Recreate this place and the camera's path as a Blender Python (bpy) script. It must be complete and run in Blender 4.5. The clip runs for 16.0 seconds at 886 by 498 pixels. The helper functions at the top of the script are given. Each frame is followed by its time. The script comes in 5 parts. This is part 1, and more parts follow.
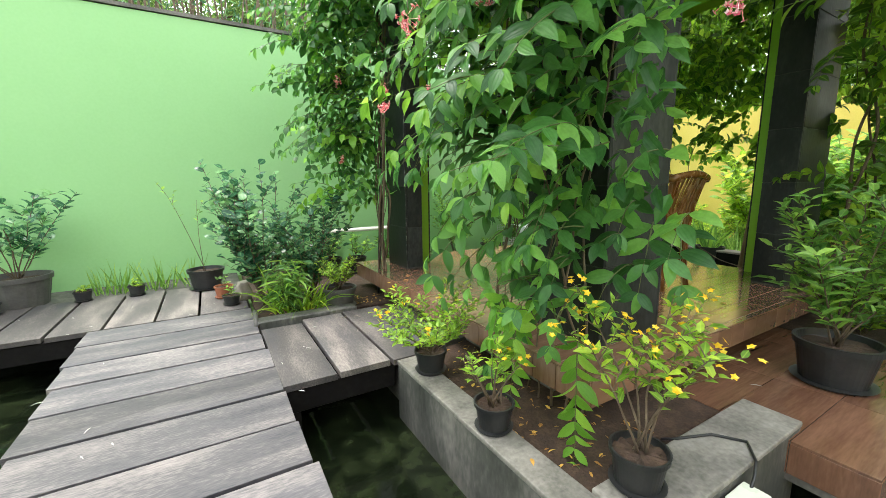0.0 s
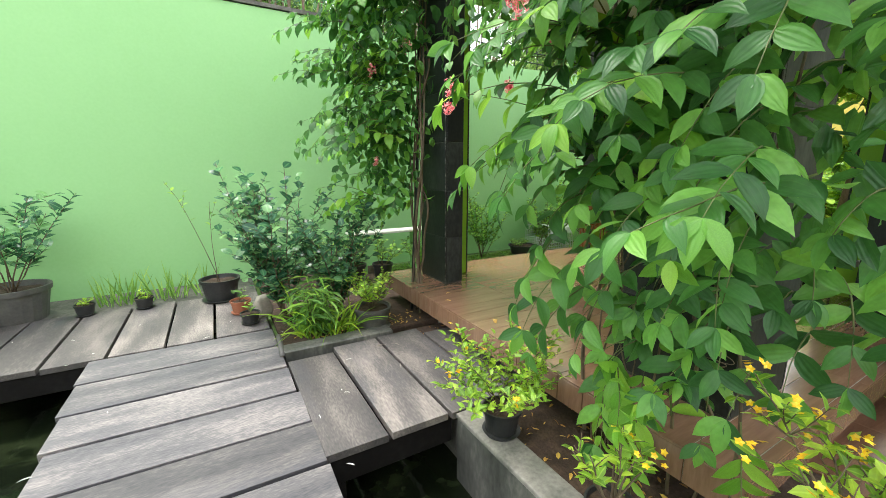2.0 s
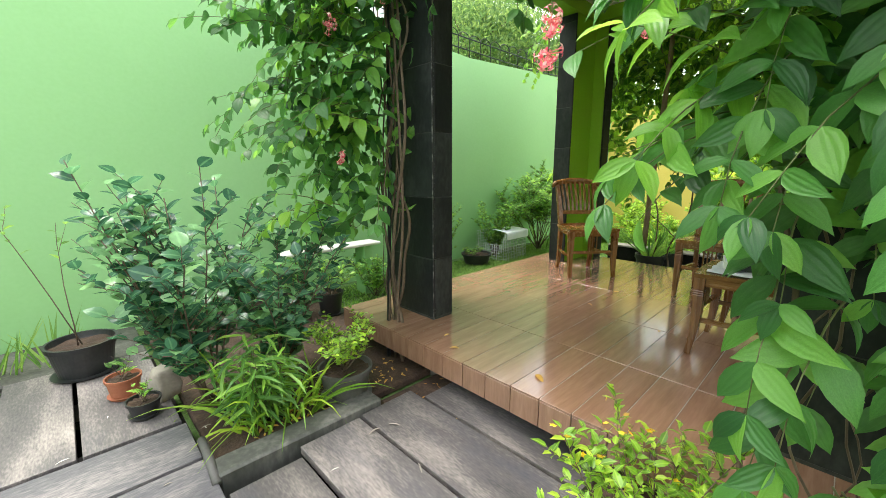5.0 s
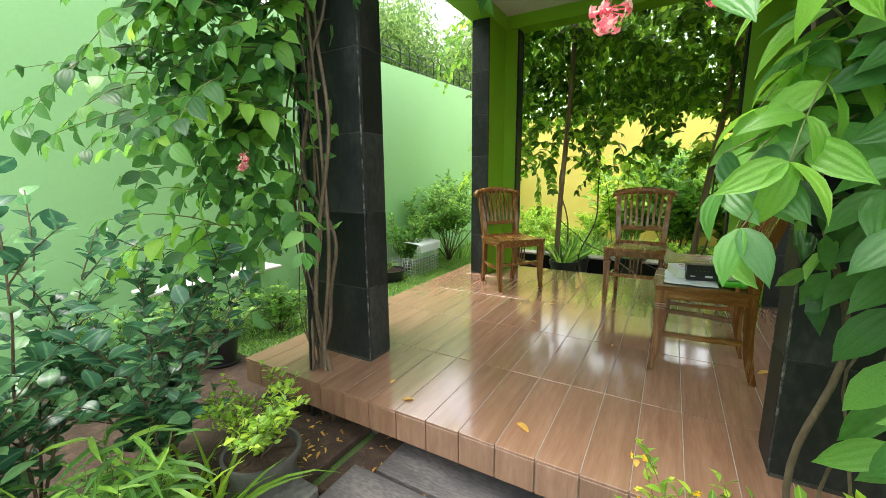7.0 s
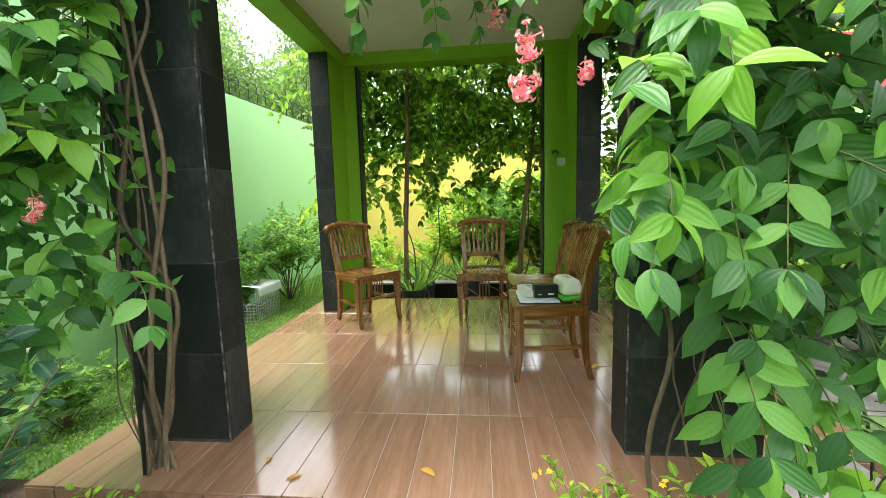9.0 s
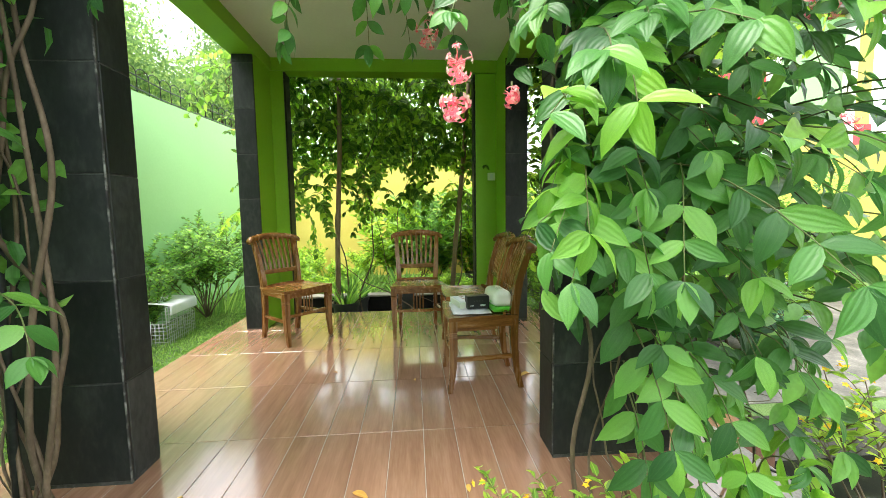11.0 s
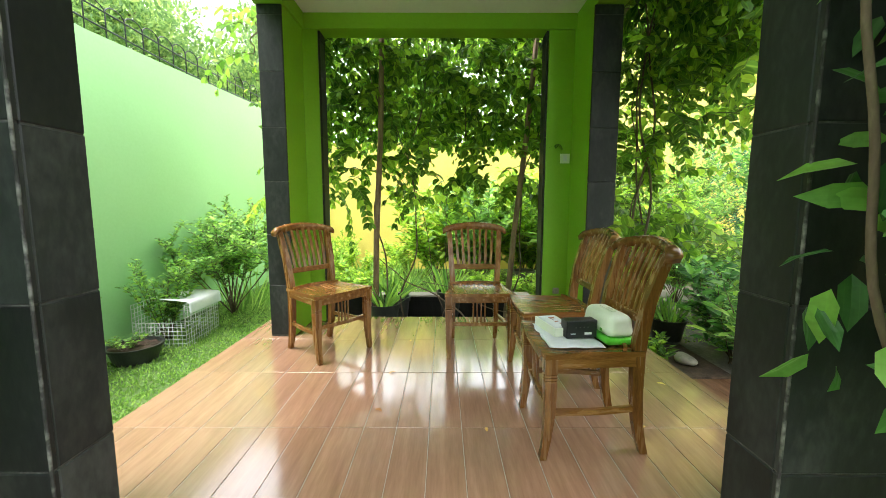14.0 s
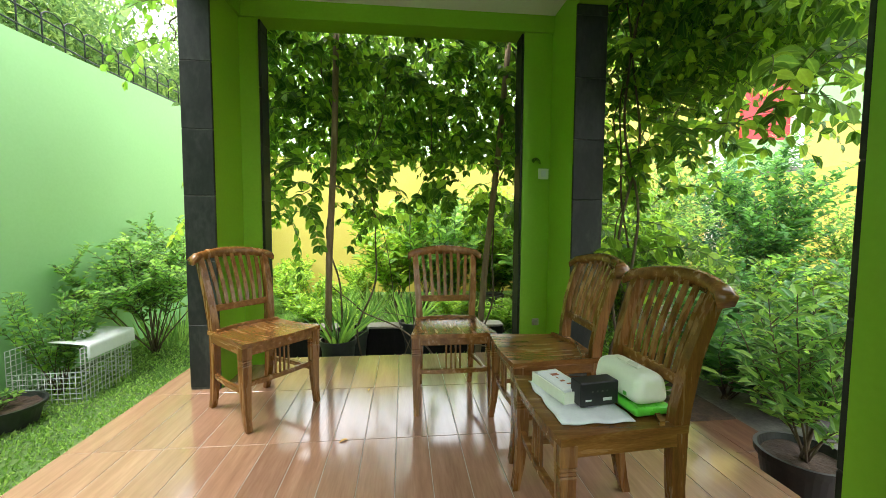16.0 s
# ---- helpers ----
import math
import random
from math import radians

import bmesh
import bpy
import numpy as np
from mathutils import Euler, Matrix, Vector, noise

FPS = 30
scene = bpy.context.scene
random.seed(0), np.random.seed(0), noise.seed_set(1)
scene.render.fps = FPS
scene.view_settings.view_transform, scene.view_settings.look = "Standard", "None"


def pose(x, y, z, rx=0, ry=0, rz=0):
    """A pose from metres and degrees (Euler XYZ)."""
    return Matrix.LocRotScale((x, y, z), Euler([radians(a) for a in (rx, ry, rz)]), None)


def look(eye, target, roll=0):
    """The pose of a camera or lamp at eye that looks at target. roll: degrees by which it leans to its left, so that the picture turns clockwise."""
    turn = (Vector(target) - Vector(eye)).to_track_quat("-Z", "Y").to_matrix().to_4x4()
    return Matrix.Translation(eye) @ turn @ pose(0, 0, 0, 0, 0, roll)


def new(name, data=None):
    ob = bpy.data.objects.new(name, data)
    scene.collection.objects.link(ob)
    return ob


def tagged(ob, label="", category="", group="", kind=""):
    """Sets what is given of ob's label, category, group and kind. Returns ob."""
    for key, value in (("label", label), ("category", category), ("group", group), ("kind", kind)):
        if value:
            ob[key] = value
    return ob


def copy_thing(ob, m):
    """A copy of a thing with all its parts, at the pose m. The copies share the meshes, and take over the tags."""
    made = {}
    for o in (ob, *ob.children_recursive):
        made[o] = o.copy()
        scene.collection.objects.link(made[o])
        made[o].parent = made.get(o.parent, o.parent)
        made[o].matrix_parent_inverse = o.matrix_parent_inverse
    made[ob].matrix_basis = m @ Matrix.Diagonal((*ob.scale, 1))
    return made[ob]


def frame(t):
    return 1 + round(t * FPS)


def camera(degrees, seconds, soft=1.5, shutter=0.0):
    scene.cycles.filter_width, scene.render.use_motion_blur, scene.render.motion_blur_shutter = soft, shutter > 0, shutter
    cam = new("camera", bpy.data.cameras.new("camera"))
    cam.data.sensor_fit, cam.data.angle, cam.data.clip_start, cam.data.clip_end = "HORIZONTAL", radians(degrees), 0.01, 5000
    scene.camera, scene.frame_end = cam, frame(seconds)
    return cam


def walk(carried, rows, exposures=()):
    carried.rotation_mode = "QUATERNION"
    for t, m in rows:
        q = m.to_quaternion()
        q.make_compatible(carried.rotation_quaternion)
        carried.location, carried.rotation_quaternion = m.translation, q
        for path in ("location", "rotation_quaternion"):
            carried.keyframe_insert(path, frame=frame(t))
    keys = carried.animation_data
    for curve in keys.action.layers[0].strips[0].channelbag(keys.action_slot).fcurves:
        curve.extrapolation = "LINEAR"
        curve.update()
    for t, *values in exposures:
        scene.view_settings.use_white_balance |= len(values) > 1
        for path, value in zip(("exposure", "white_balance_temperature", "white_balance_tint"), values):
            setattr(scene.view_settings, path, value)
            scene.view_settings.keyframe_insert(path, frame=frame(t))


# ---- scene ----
cam = camera(96.9, 16.0, soft=0.8)
PATH = [
    (0, (0.229, 0.183, 0.826), (1.234, 1.881, 0.5), -0.6),
    (0.5, (0.202, 0.33, 0.843), (1.213, 2.028, 0.532), -0.2),
    (1, (0.146, 0.444, 0.978), (1.195, 2.114, 0.648), -0.1),
    (1.5, (0.147, 0.574, 1.005), (1.183, 2.241, 0.625), 0.4),
    (2, (0.17, 0.754, 0.984), (1.153, 2.451, 0.59), 0.1),
    (2.5, (0.181, 0.926, 0.975), (1.177, 2.612, 0.569), 0.0),
    (3, (0.159, 1.105, 1.017), (1.218, 2.753, 0.615), -0.6),
    (3.5, (0.152, 1.24, 1.011), (1.246, 2.863, 0.601), -0.9),
    (3.7, (0.157, 1.31, 1.003), (1.267, 2.921, 0.592), -0.9),
    (6, (0.203, 2.072, 0.974), (1.766, 3.266, 0.608), 0.0),
    (6.5, (0.256, 2.174, 0.975), (1.887, 3.274, 0.614), -0.2),
    (7, (0.318, 2.272, 0.975), (2.025, 3.256, 0.629), -0.4),
    (7.5, (0.346, 2.338, 0.983), (2.14, 3.161, 0.66), -0.5),
    (8, (0.342, 2.421, 1.0), (2.222, 3.039, 0.716), -0.6),
    (8.5, (0.301, 2.458, 1.024), (2.245, 2.854, 0.772), -1.3),
    (9, (0.297, 2.493, 1.03), (2.276, 2.68, 0.809), -1.6),
    (9.5, (0.283, 2.473, 1.06), (2.272, 2.49, 0.854), -2.3),
    (11.8, (0.338, 2.532, 1.035), (2.323, 2.367, 0.862), -0.5),
    (12, (0.397, 2.552, 1.043), (2.383, 2.408, 0.856), -0.2),
    (12.5, (0.572, 2.553, 1.035), (2.559, 2.473, 0.824), 0.0),
    (13, (0.703, 2.581, 1.013), (2.689, 2.535, 0.786), 0.2),
    (13.5, (0.873, 2.642, 1.034), (2.859, 2.622, 0.802), 0.2),
    (14, (0.999, 2.704, 1.036), (2.986, 2.704, 0.814), 0.1),
    (14.5, (1.118, 2.742, 1.033), (3.108, 2.754, 0.832), 0.0),
    (15, (1.26, 2.738, 1.053), (3.252, 2.727, 0.871), 0.2),
    (15.5, (1.362, 2.728, 1.039), (3.354, 2.641, 0.885), 0.4),
    (16, (1.47, 2.733, 1.049), (3.456, 2.532, 0.92), 0.3),
]
EXPOSURES = [(0, 0.9), (3.5, 0.92), (7, 1.17), (9.5, 1.3), (12.5, 1.6), (14.2, 1.68), (16, 1.4)]
walk(cam, [(t, look(eye, target, roll)) for t, eye, target, roll in PATH], EXPOSURES)

# ---- world, sun and exposure ----
world = bpy.data.worlds.new("sky")
scene.world = world
world.use_nodes = True
wn = world.node_tree.nodes
wn.clear()
w_out = wn.new("ShaderNodeOutputWorld")
w_bg = wn.new("ShaderNodeBackground")
w_mix = wn.new("ShaderNodeMixRGB")
w_sky = wn.new("ShaderNodeTexSky")
w_sky.sky_type = "NISHITA"
w_sky.sun_disc = False
w_sky.sun_elevation = radians(71.5)
w_sky.sun_rotation = radians(333)
w_sky.dust_density = 4.0
w_cloud = wn.new("ShaderNodeRGB")
w_cloud.outputs[0].default_value = (13.0, 13.4, 13.6, 1)   # even cloud cover in front of the blue
w_mix.inputs[0].default_value = 0.7
wl = world.node_tree.links
wl.new(w_sky.outputs[0], w_mix.inputs[1])
wl.new(w_cloud.outputs[0], w_mix.inputs[2])
wl.new(w_mix.outputs[0], w_bg.inputs[0])
wl.new(w_bg.outputs[0], w_out.inputs[0])
w_bg.inputs[1].default_value = 0.16

sun = new("sun", bpy.data.lights.new("sun", "SUN"))
sun.data.energy = 2.5
sun.data.angle = radians(30)
sun.data.color = (1.0, 0.96, 0.9)
sun.matrix_world = look((0, 0, 12), (1.8, -3.6, 0))

# ---- materials ----


def node_mat(name):
    m = bpy.data.materials.new(name)
    m.use_nodes = True
    nt = m.node_tree
    return m, nt, nt.nodes, nt.links, nt.nodes["Principled BSDF"]


def ramp(nodes, stops):
    r = nodes.new("ShaderNodeValToRGB")
    el = r.color_ramp.elements
    while len(el) < len(stops):
        el.new(0.5)
    for e, (p, c) in zip(el, stops):
        e.position, e.color = p, (*c, 1)
    return r


def surface(name, dark, mid, light, rough=0.6, scale=6.0, stretch=(1, 1, 1), fine=60.0, bump=0.15, metal=0.0, spread=0.25,
            rough_var=0.1, stain=0.0, stain_col=(0.02, 0.02, 0.015), spec=0.5, vary=0.0, dist=0.004, coat=0.0):
    """Paint, stone, wood or plastic: broad patches, fine grain, stains and a slight relief."""
    m, nt, nodes, links, b = node_mat(name)
    tc = nodes.new("ShaderNodeTexCoord")
    mp = nodes.new("ShaderNodeMapping")
    mp.inputs["Scale"].default_value = stretch
    oi = nodes.new("ShaderNodeObjectInfo")
    shift = nodes.new("ShaderNodeVectorMath")
    shift.operation = "SCALE"
    shift.inputs[0].default_value = (7.0, 5.0, 3.0)
    links.new(oi.outputs["Random"], shift.inputs["Scale"])
    links.new(shift.outputs[0], mp.inputs["Location"])
    links.new(tc.outputs["Object"], mp.inputs[0])
    n1 = nodes.new("ShaderNodeTexNoise")
    n1.inputs["Scale"].default_value = scale
    n1.inputs["Detail"].default_value = 6
    n2 = nodes.new("ShaderNodeTexNoise")
    n2.inputs["Scale"].default_value = fine
    n2.inputs["Detail"].default_value = 4
    links.new(mp.outputs[0], n1.inputs[0])
    links.new(mp.outputs[0], n2.inputs[0])
    add = nodes.new("ShaderNodeMath")
    add.operation = "MULTIPLY_ADD"
    add.inputs[1].default_value = 0.35
    links.new(n2.outputs[0], add.inputs[0])
    sc = nodes.new("ShaderNodeMath")
    sc.operation = "MULTIPLY"
    sc.inputs[1].default_value = 0.65
    links.new(n1.outputs[0], sc.inputs[0])
    links.new(sc.outputs[0], add.inputs[2])
    r = ramp(nodes, ((0.5 - spread, dark), (0.5, mid), (0.5 + spread, light)))
    links.new(add.outputs[0], r.inputs[0])
    col = r.outputs[0]
    if vary:
        hv = nodes.new("ShaderNodeHueSaturation")
        mr = nodes.new("ShaderNodeMapRange")
        mr.inputs[3].default_value, mr.inputs[4].default_value = 1 - vary, 1 + vary
        links.new(oi.outputs["Random"], mr.inputs[0])
        links.new(mr.outputs[0], hv.inputs["Value"])
        links.new(col, hv.inputs["Color"])
        col = hv.outputs[0]
    if stain:
        n3 = nodes.new("ShaderNodeTexNoise")
        n3.inputs["Scale"].default_value = scale * 0.4
        n3.inputs["Detail"].default_value = 8
        n3.inputs["Roughness"].default_value = 0.7
        links.new(mp.outputs[0], n3.inputs[0])
        r3 = ramp(nodes, ((0.52, (0, 0, 0)), (0.72, (stain, stain, stain))))
        links.new(n3.outputs[0], r3.inputs[0])
        mx = nodes.new("ShaderNodeMixRGB")
        links.new(r3.outputs[0], mx.inputs[0])
        links.new(col, mx.inputs[1])
        mx.inputs[2].default_value = (*stain_col, 1)
        col = mx.outputs[0]
    links.new(col, b.inputs["Base Color"])
    rr = nodes.new("ShaderNodeMapRange")
    rr.inputs[3].default_value, rr.inputs[4].default_value = max(rough - rough_var, 0.02), min(rough + rough_var, 1)
    links.new(n1.outputs[0], rr.inputs[0])
    links.new(rr.outputs[0], b.inputs["Roughness"])
    b.inputs["Metallic"].default_value = metal
    b.inputs["Coat Weight"].default_value = coat
    b.inputs["Coat Roughness"].default_value = 0.14
    b.inputs["Specular IOR Level"].default_value = spec
    if bump:
        bp = nodes.new("ShaderNodeBump")
        bp.inputs["Strength"].default_value = bump
        bp.inputs["Distance"].default_value = dist
        links.new(add.outputs[0], bp.inputs["Height"])
        links.new(bp.outputs[0], b.inputs["Normal"])
    return m


def leaf_mat(name, dark, light, young, through_light=0.35, rough=0.38, veins=5.0, pale=0.25):
    """Leaves: per-leaf colour, paler ribs, some light shining through."""
    m, nt, nodes, links, b = node_mat(name)
    geo = nodes.new("ShaderNodeNewGeometry")
    oi = nodes.new("ShaderNodeObjectInfo")
    s = nodes.new("ShaderNodeMath")
    s.operation = "ADD"
    links.new(geo.outputs["Random Per Island"], s.inputs[0])
    links.new(oi.outputs["Random"], s.inputs[1])
    fr = nodes.new("ShaderNodeMath")
    fr.operation = "FRACT"
    links.new(s.outputs[0], fr.inputs[0])
    r = ramp(nodes, ((0.0, dark), (0.6, light), (0.95, young)))
    links.new(fr.outputs[0], r.inputs[0])
    uv = nodes.new("ShaderNodeUVMap")
    sep = nodes.new("ShaderNodeSeparateXYZ")
    links.new(uv.outputs[0], sep.inputs[0])
    c = nodes.new("ShaderNodeMath")
    c.operation = "MULTIPLY"
    c.inputs[1].default_value = veins * math.pi
    links.new(sep.outputs[0], c.inputs[0])
    co = nodes.new("ShaderNodeMath")
    co.operation = "COSINE"
    links.new(c.outputs[0], co.inputs[0])
    rv = ramp(nodes, ((0.80, (0, 0, 0)), (1.0, (pale, pale, pale))))
    links.new(co.outputs[0], rv.inputs[0])
    mx = nodes.new("ShaderNodeMixRGB")
    links.new(rv.outputs[0], mx.inputs[0])
    links.new(r.outputs[0], mx.inputs[1])
    mx.inputs[2].default_value = (*[min(1, v * 1.6 + 0.04) for v in young], 1)
    tc = nodes.new("ShaderNodeTexCoord")
    nz = nodes.new("ShaderNodeTexNoise")
    nz.inputs["Scale"].default_value = 45
    links.new(tc.outputs["Object"], nz.inputs[0])
    hv = nodes.new("ShaderNodeHueSaturation")
    mr = nodes.new("ShaderNodeMapRange")
    mr.inputs[3].default_value, mr.inputs[4].default_value = 0.7, 1.3
    links.new(nz.outputs[0], mr.inputs[0])
    links.new(mr.outputs[0], hv.inputs["Value"])
    links.new(mx.outputs[0], hv.inputs["Color"])
    links.new(hv.outputs[0], b.inputs["Base Color"])
    b.inputs["Roughness"].default_value = rough
    b.inputs["Specular IOR Level"].default_value = 0.45
    bp = nodes.new("ShaderNodeBump")
    bp.inputs["Strength"].default_value = 0.2
    bp.inputs["Distance"].default_value = 0.003
    links.new(co.outputs[0], bp.inputs["Height"])
    links.new(bp.outputs[0], b.inputs["Normal"])
    tr = nodes.new("ShaderNodeBsdfTranslucent")
    ht = nodes.new("ShaderNodeHueSaturation")
    ht.inputs["Value"].default_value = 1.9
    ht.inputs["Hue"].default_value = 0.485
    links.new(hv.outputs[0], ht.inputs["Color"])
    links.new(ht.outputs[0], tr.inputs[0])
    ms = nodes.new("ShaderNodeMixShader")
    ms.inputs[0].default_value = through_light
    links.new(b.outputs[0], ms.inputs[1])
    links.new(tr.outputs[0], ms.inputs[2])
    links.new(ms.outputs[0], nodes["Material Output"].inputs[0])
    return m


M = {}
M["wall_green"] = surface("mint_green_wall_paint", (0.275, 0.535, 0.215), (0.30, 0.565, 0.24), (0.325, 0.59, 0.26), 0.7, 0.9, (1, 1, 1), 40, 0.12, stain=0.10, stain_col=(0.24, 0.5, 0.16))
M["col_green"] = surface("lime_green_paint", (0.20, 0.42, 0.018), (0.23, 0.47, 0.022), (0.26, 0.51, 0.03), 0.5, 1.5, (1, 1, 1), 50, 0.10)
M["slate"] = surface("black_slate_cladding", (0.007, 0.008, 0.008), (0.017, 0.02, 0.019), (0.052, 0.056, 0.052), 0.5, 5, (1, 1, 0.5), 45, 0.5, stain=0.4, stain_col=(0.075, 0.08, 0.075), vary=0.3, spec=0.25)
M["grout"] = surface("pale_grout", (0.22, 0.19, 0.16), (0.32, 0.28, 0.24), (0.4, 0.36, 0.3), 0.85, 20)
M["mortar"] = surface("dark_mortar", (0.02, 0.02, 0.02), (0.045, 0.045, 0.04), (0.12, 0.12, 0.11), 0.9, 15)
M["mortar_worn"] = surface("chipped_pale_mortar", (0.012, 0.012, 0.012), (0.03, 0.03, 0.028), (0.2, 0.2, 0.185), 0.9, 9, (1, 1, 1), 40, 0.4, spread=0.12)
M["tile_wet"] = surface("wet_red_brown_tile", (0.12, 0.058, 0.034), (0.19, 0.095, 0.058), (0.27, 0.145, 0.09), 0.16, 4, (0.6, 5, 1), 22, 0.04, rough_var=0.12, vary=0.12, spec=0.7, dist=0.002, stain=0.6, stain_col=(0.06, 0.03, 0.02))
M["tile"] = surface("brown_wood_look_glazed_tile", (0.195, 0.101, 0.062), (0.265, 0.146, 0.092), (0.34, 0.20, 0.132), 0.12, 5, (0.6, 6, 1), 22, 0.03, rough_var=0.05, vary=0.10, spec=0.85, dist=0.002, coat=0.45)
PLANK = dict(rough=0.6, scale=1.9, fine=42, bump=0.3, spread=0.2, stain=0.7, stain_col=(0.062, 0.064, 0.082), vary=0.36)
M["plank"] = surface("weathered_grey_wood", (0.029, 0.030, 0.040), (0.098, 0.092, 0.097), (0.275, 0.246, 0.232), stretch=(0.8, 3.2, 3.2), **PLANK)
M["plank_n"] = surface("weathered_grey_wood_cross", (0.028, 0.027, 0.031), (0.092, 0.082, 0.080), (0.25, 0.218, 0.198), stretch=(3.2, 0.8, 3.2), **PLANK)
# near-black tone shared by joists, piles and the garden kerb body
M["beam_wood"] = surface("near_black_timber", (0.003, 0.003, 0.003), (0.007, 0.006, 0.006), (0.016, 0.015, 0.014), 0.7, 4, (1, 4, 1), 30, 0.4, spec=0.15)
M["concrete"] = surface("mossy_grey_concrete", (0.05, 0.05, 0.042), (0.12, 0.113, 0.098), (0.22, 0.205, 0.18), 0.75, 5, (1, 1, 1), 50, 0.5, spread=0.18, stain=0.85, stain_col=(0.028, 0.034, 0.02))
M["coping"] = surface("pale_kerb_top", (0.10, 0.096, 0.084), (0.22, 0.207, 0.183), (0.34, 0.32, 0.285), 0.7, 5, (1, 1, 1), 50, 0.45, spread=0.18, stain=0.7, stain_col=(0.05, 0.055, 0.038))
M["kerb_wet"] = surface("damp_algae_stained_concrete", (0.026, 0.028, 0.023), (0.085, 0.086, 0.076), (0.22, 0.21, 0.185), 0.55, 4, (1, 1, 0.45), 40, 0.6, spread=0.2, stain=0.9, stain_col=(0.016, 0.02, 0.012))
M["soil"] = surface("dark_soil", (0.024, 0.015, 0.010), (0.058, 0.034, 0.022), (0.125, 0.078, 0.052), 0.95, 14, (1, 1, 1), 70, 1.0, dist=0.02)
M["ground"] = surface("grassy_garden_ground", (0.04, 0.09, 0.02), (0.085, 0.16, 0.035), (0.14, 0.21, 0.06), 0.95, 5, (1, 1, 1), 60, 1.0, stain=0.5, stain_col=(0.06, 0.035, 0.02), dist=0.03)
M["white_paint"] = surface("off_white_ceiling_paint", (0.68, 0.66, 0.6), (0.74, 0.72, 0.67), (0.78, 0.77, 0.72), 0.7, 1.5, (1, 1, 1), 40, 0.05)
M["yellow"] = surface("yellow_wall_paint", (0.60, 0.45, 0.085), (0.66, 0.51, 0.11), (0.71, 0.57, 0.15), 0.75, 1.5, (1, 1, 1), 40, 0.1, stain=0.15, stain_col=(0.5, 0.4, 0.13))
M["teak"] = surface("varnished_teak", (0.058, 0.021, 0.006), (0.165, 0.068, 0.018), (0.33, 0.165, 0.048), 0.27, 3, (14, 14, 1.2), 30, 0.15, vary=0.10)
M["teak_flat"] = surface("varnished_teak_boards", (0.06, 0.023, 0.006), (0.18, 0.077, 0.02), (0.34, 0.18, 0.055), 0.25, 3, (12, 1.2, 12), 30, 0.15, vary=0.10)
M["pot_black"] = surface("black_plastic", (0.012, 0.013, 0.014), (0.02, 0.021, 0.022), (0.035, 0.035, 0.035), 0.42, 12, bump=0.06, stain=0.3, stain_col=(0.07, 0.06, 0.05))
M["pot_grey"] = surface("faded_grey_plastic", (0.05, 0.05, 0.048), (0.085, 0.082, 0.078), (0.12, 0.115, 0.11), 0.6, 10, bump=0.15, stain=0.4, stain_col=(0.16, 0.14, 0.11))
M["terracotta"] = surface("terracotta", (0.22, 0.07, 0.035), (0.3, 0.1, 0.05), (0.36, 0.14, 0.08), 0.8, 12, bump=0.2)
M["bark"] = surface("brown_vine_bark", (0.05, 0.035, 0.022), (0.12, 0.085, 0.055), (0.25, 0.19, 0.13), 0.85, 14, (1, 1, 0.4), 80, 0.8, dist=0.006)
M["stake"] = surface("weathered_stake_wood", (0.12, 0.075, 0.04), (0.24, 0.16, 0.095), (0.36, 0.26, 0.17), 0.8, 6, (5, 5, 0.8), 60, 0.5)
M["stem"] = surface("young_green_stem", (0.06, 0.09, 0.02), (0.11, 0.13, 0.035), (0.16, 0.15, 0.06), 0.6, 20, bump=0.2)
M["iron"] = surface("dark_painted_iron", (0.012, 0.016, 0.016), (0.022, 0.028, 0.028), (0.05, 0.055, 0.05), 0.5, 20, metal=0.4)
M["wire"] = surface("white_coated_wire", (0.55, 0.56, 0.56), (0.66, 0.67, 0.67), (0.75, 0.75, 0.75), 0.4, 20)
M["cloth"] = surface("white_cloth", (0.6, 0.62, 0.66), (0.7, 0.72, 0.75), (0.78, 0.79, 0.8), 0.8, 8, bump=0.3)
M["plastic_white"] = surface("cream_plastic", (0.68, 0.72, 0.6), (0.72, 0.76, 0.64), (0.76, 0.79, 0.68), 0.3, 6, bump=0.0)
M["plastic_green"] = surface("bright_green_plastic", (0.08, 0.42, 0.03), (0.1, 0.48, 0.04), (0.13, 0.53, 0.05), 0.3, 6, bump=0.0)
M["black_gloss"] = surface("black_card", (0.008, 0.008, 0.009), (0.012, 0.012, 0.014), (0.02, 0.02, 0.02), 0.35, 8, bump=0.0)
M["red"] = surface("red_facade_panel", (0.6, 0.03, 0.04), (0.68, 0.045, 0.05), (0.72, 0.07, 0.07), 0.6, 2)
M["petal"] = leaf_mat("pink_petal", (0.66, 0.07, 0.11), (0.82, 0.30, 0.32), (0.88, 0.68, 0.62), 0.3, 0.6, 1.0, 0.1)
M["yellow_petal"] = leaf_mat("yellow_petal", (0.8, 0.5, 0.01), (0.85, 0.6, 0.02), (0.9, 0.7, 0.1), 0.3, 0.6, 1.0, 0.1)
M["dry_leaf"] = leaf_mat("dry_leaf", (0.3, 0.13, 0.03), (0.5, 0.28, 0.05), (0.62, 0.42, 0.08), 0.1, 0.6, 1.0, 0.15)
M["leaf_vine"] = leaf_mat("vine_leaf", (0.026, 0.096, 0.026), (0.077, 0.23, 0.047), (0.185, 0.41, 0.068), 0.42, 0.40, 4.0, 0.03)
M["leaf_dark"] = leaf_mat("dark_citrus_leaf", (0.023, 0.08, 0.047), (0.06, 0.165, 0.09), (0.19, 0.38, 0.155), 0.38, 0.27, 1.0, 0.2)
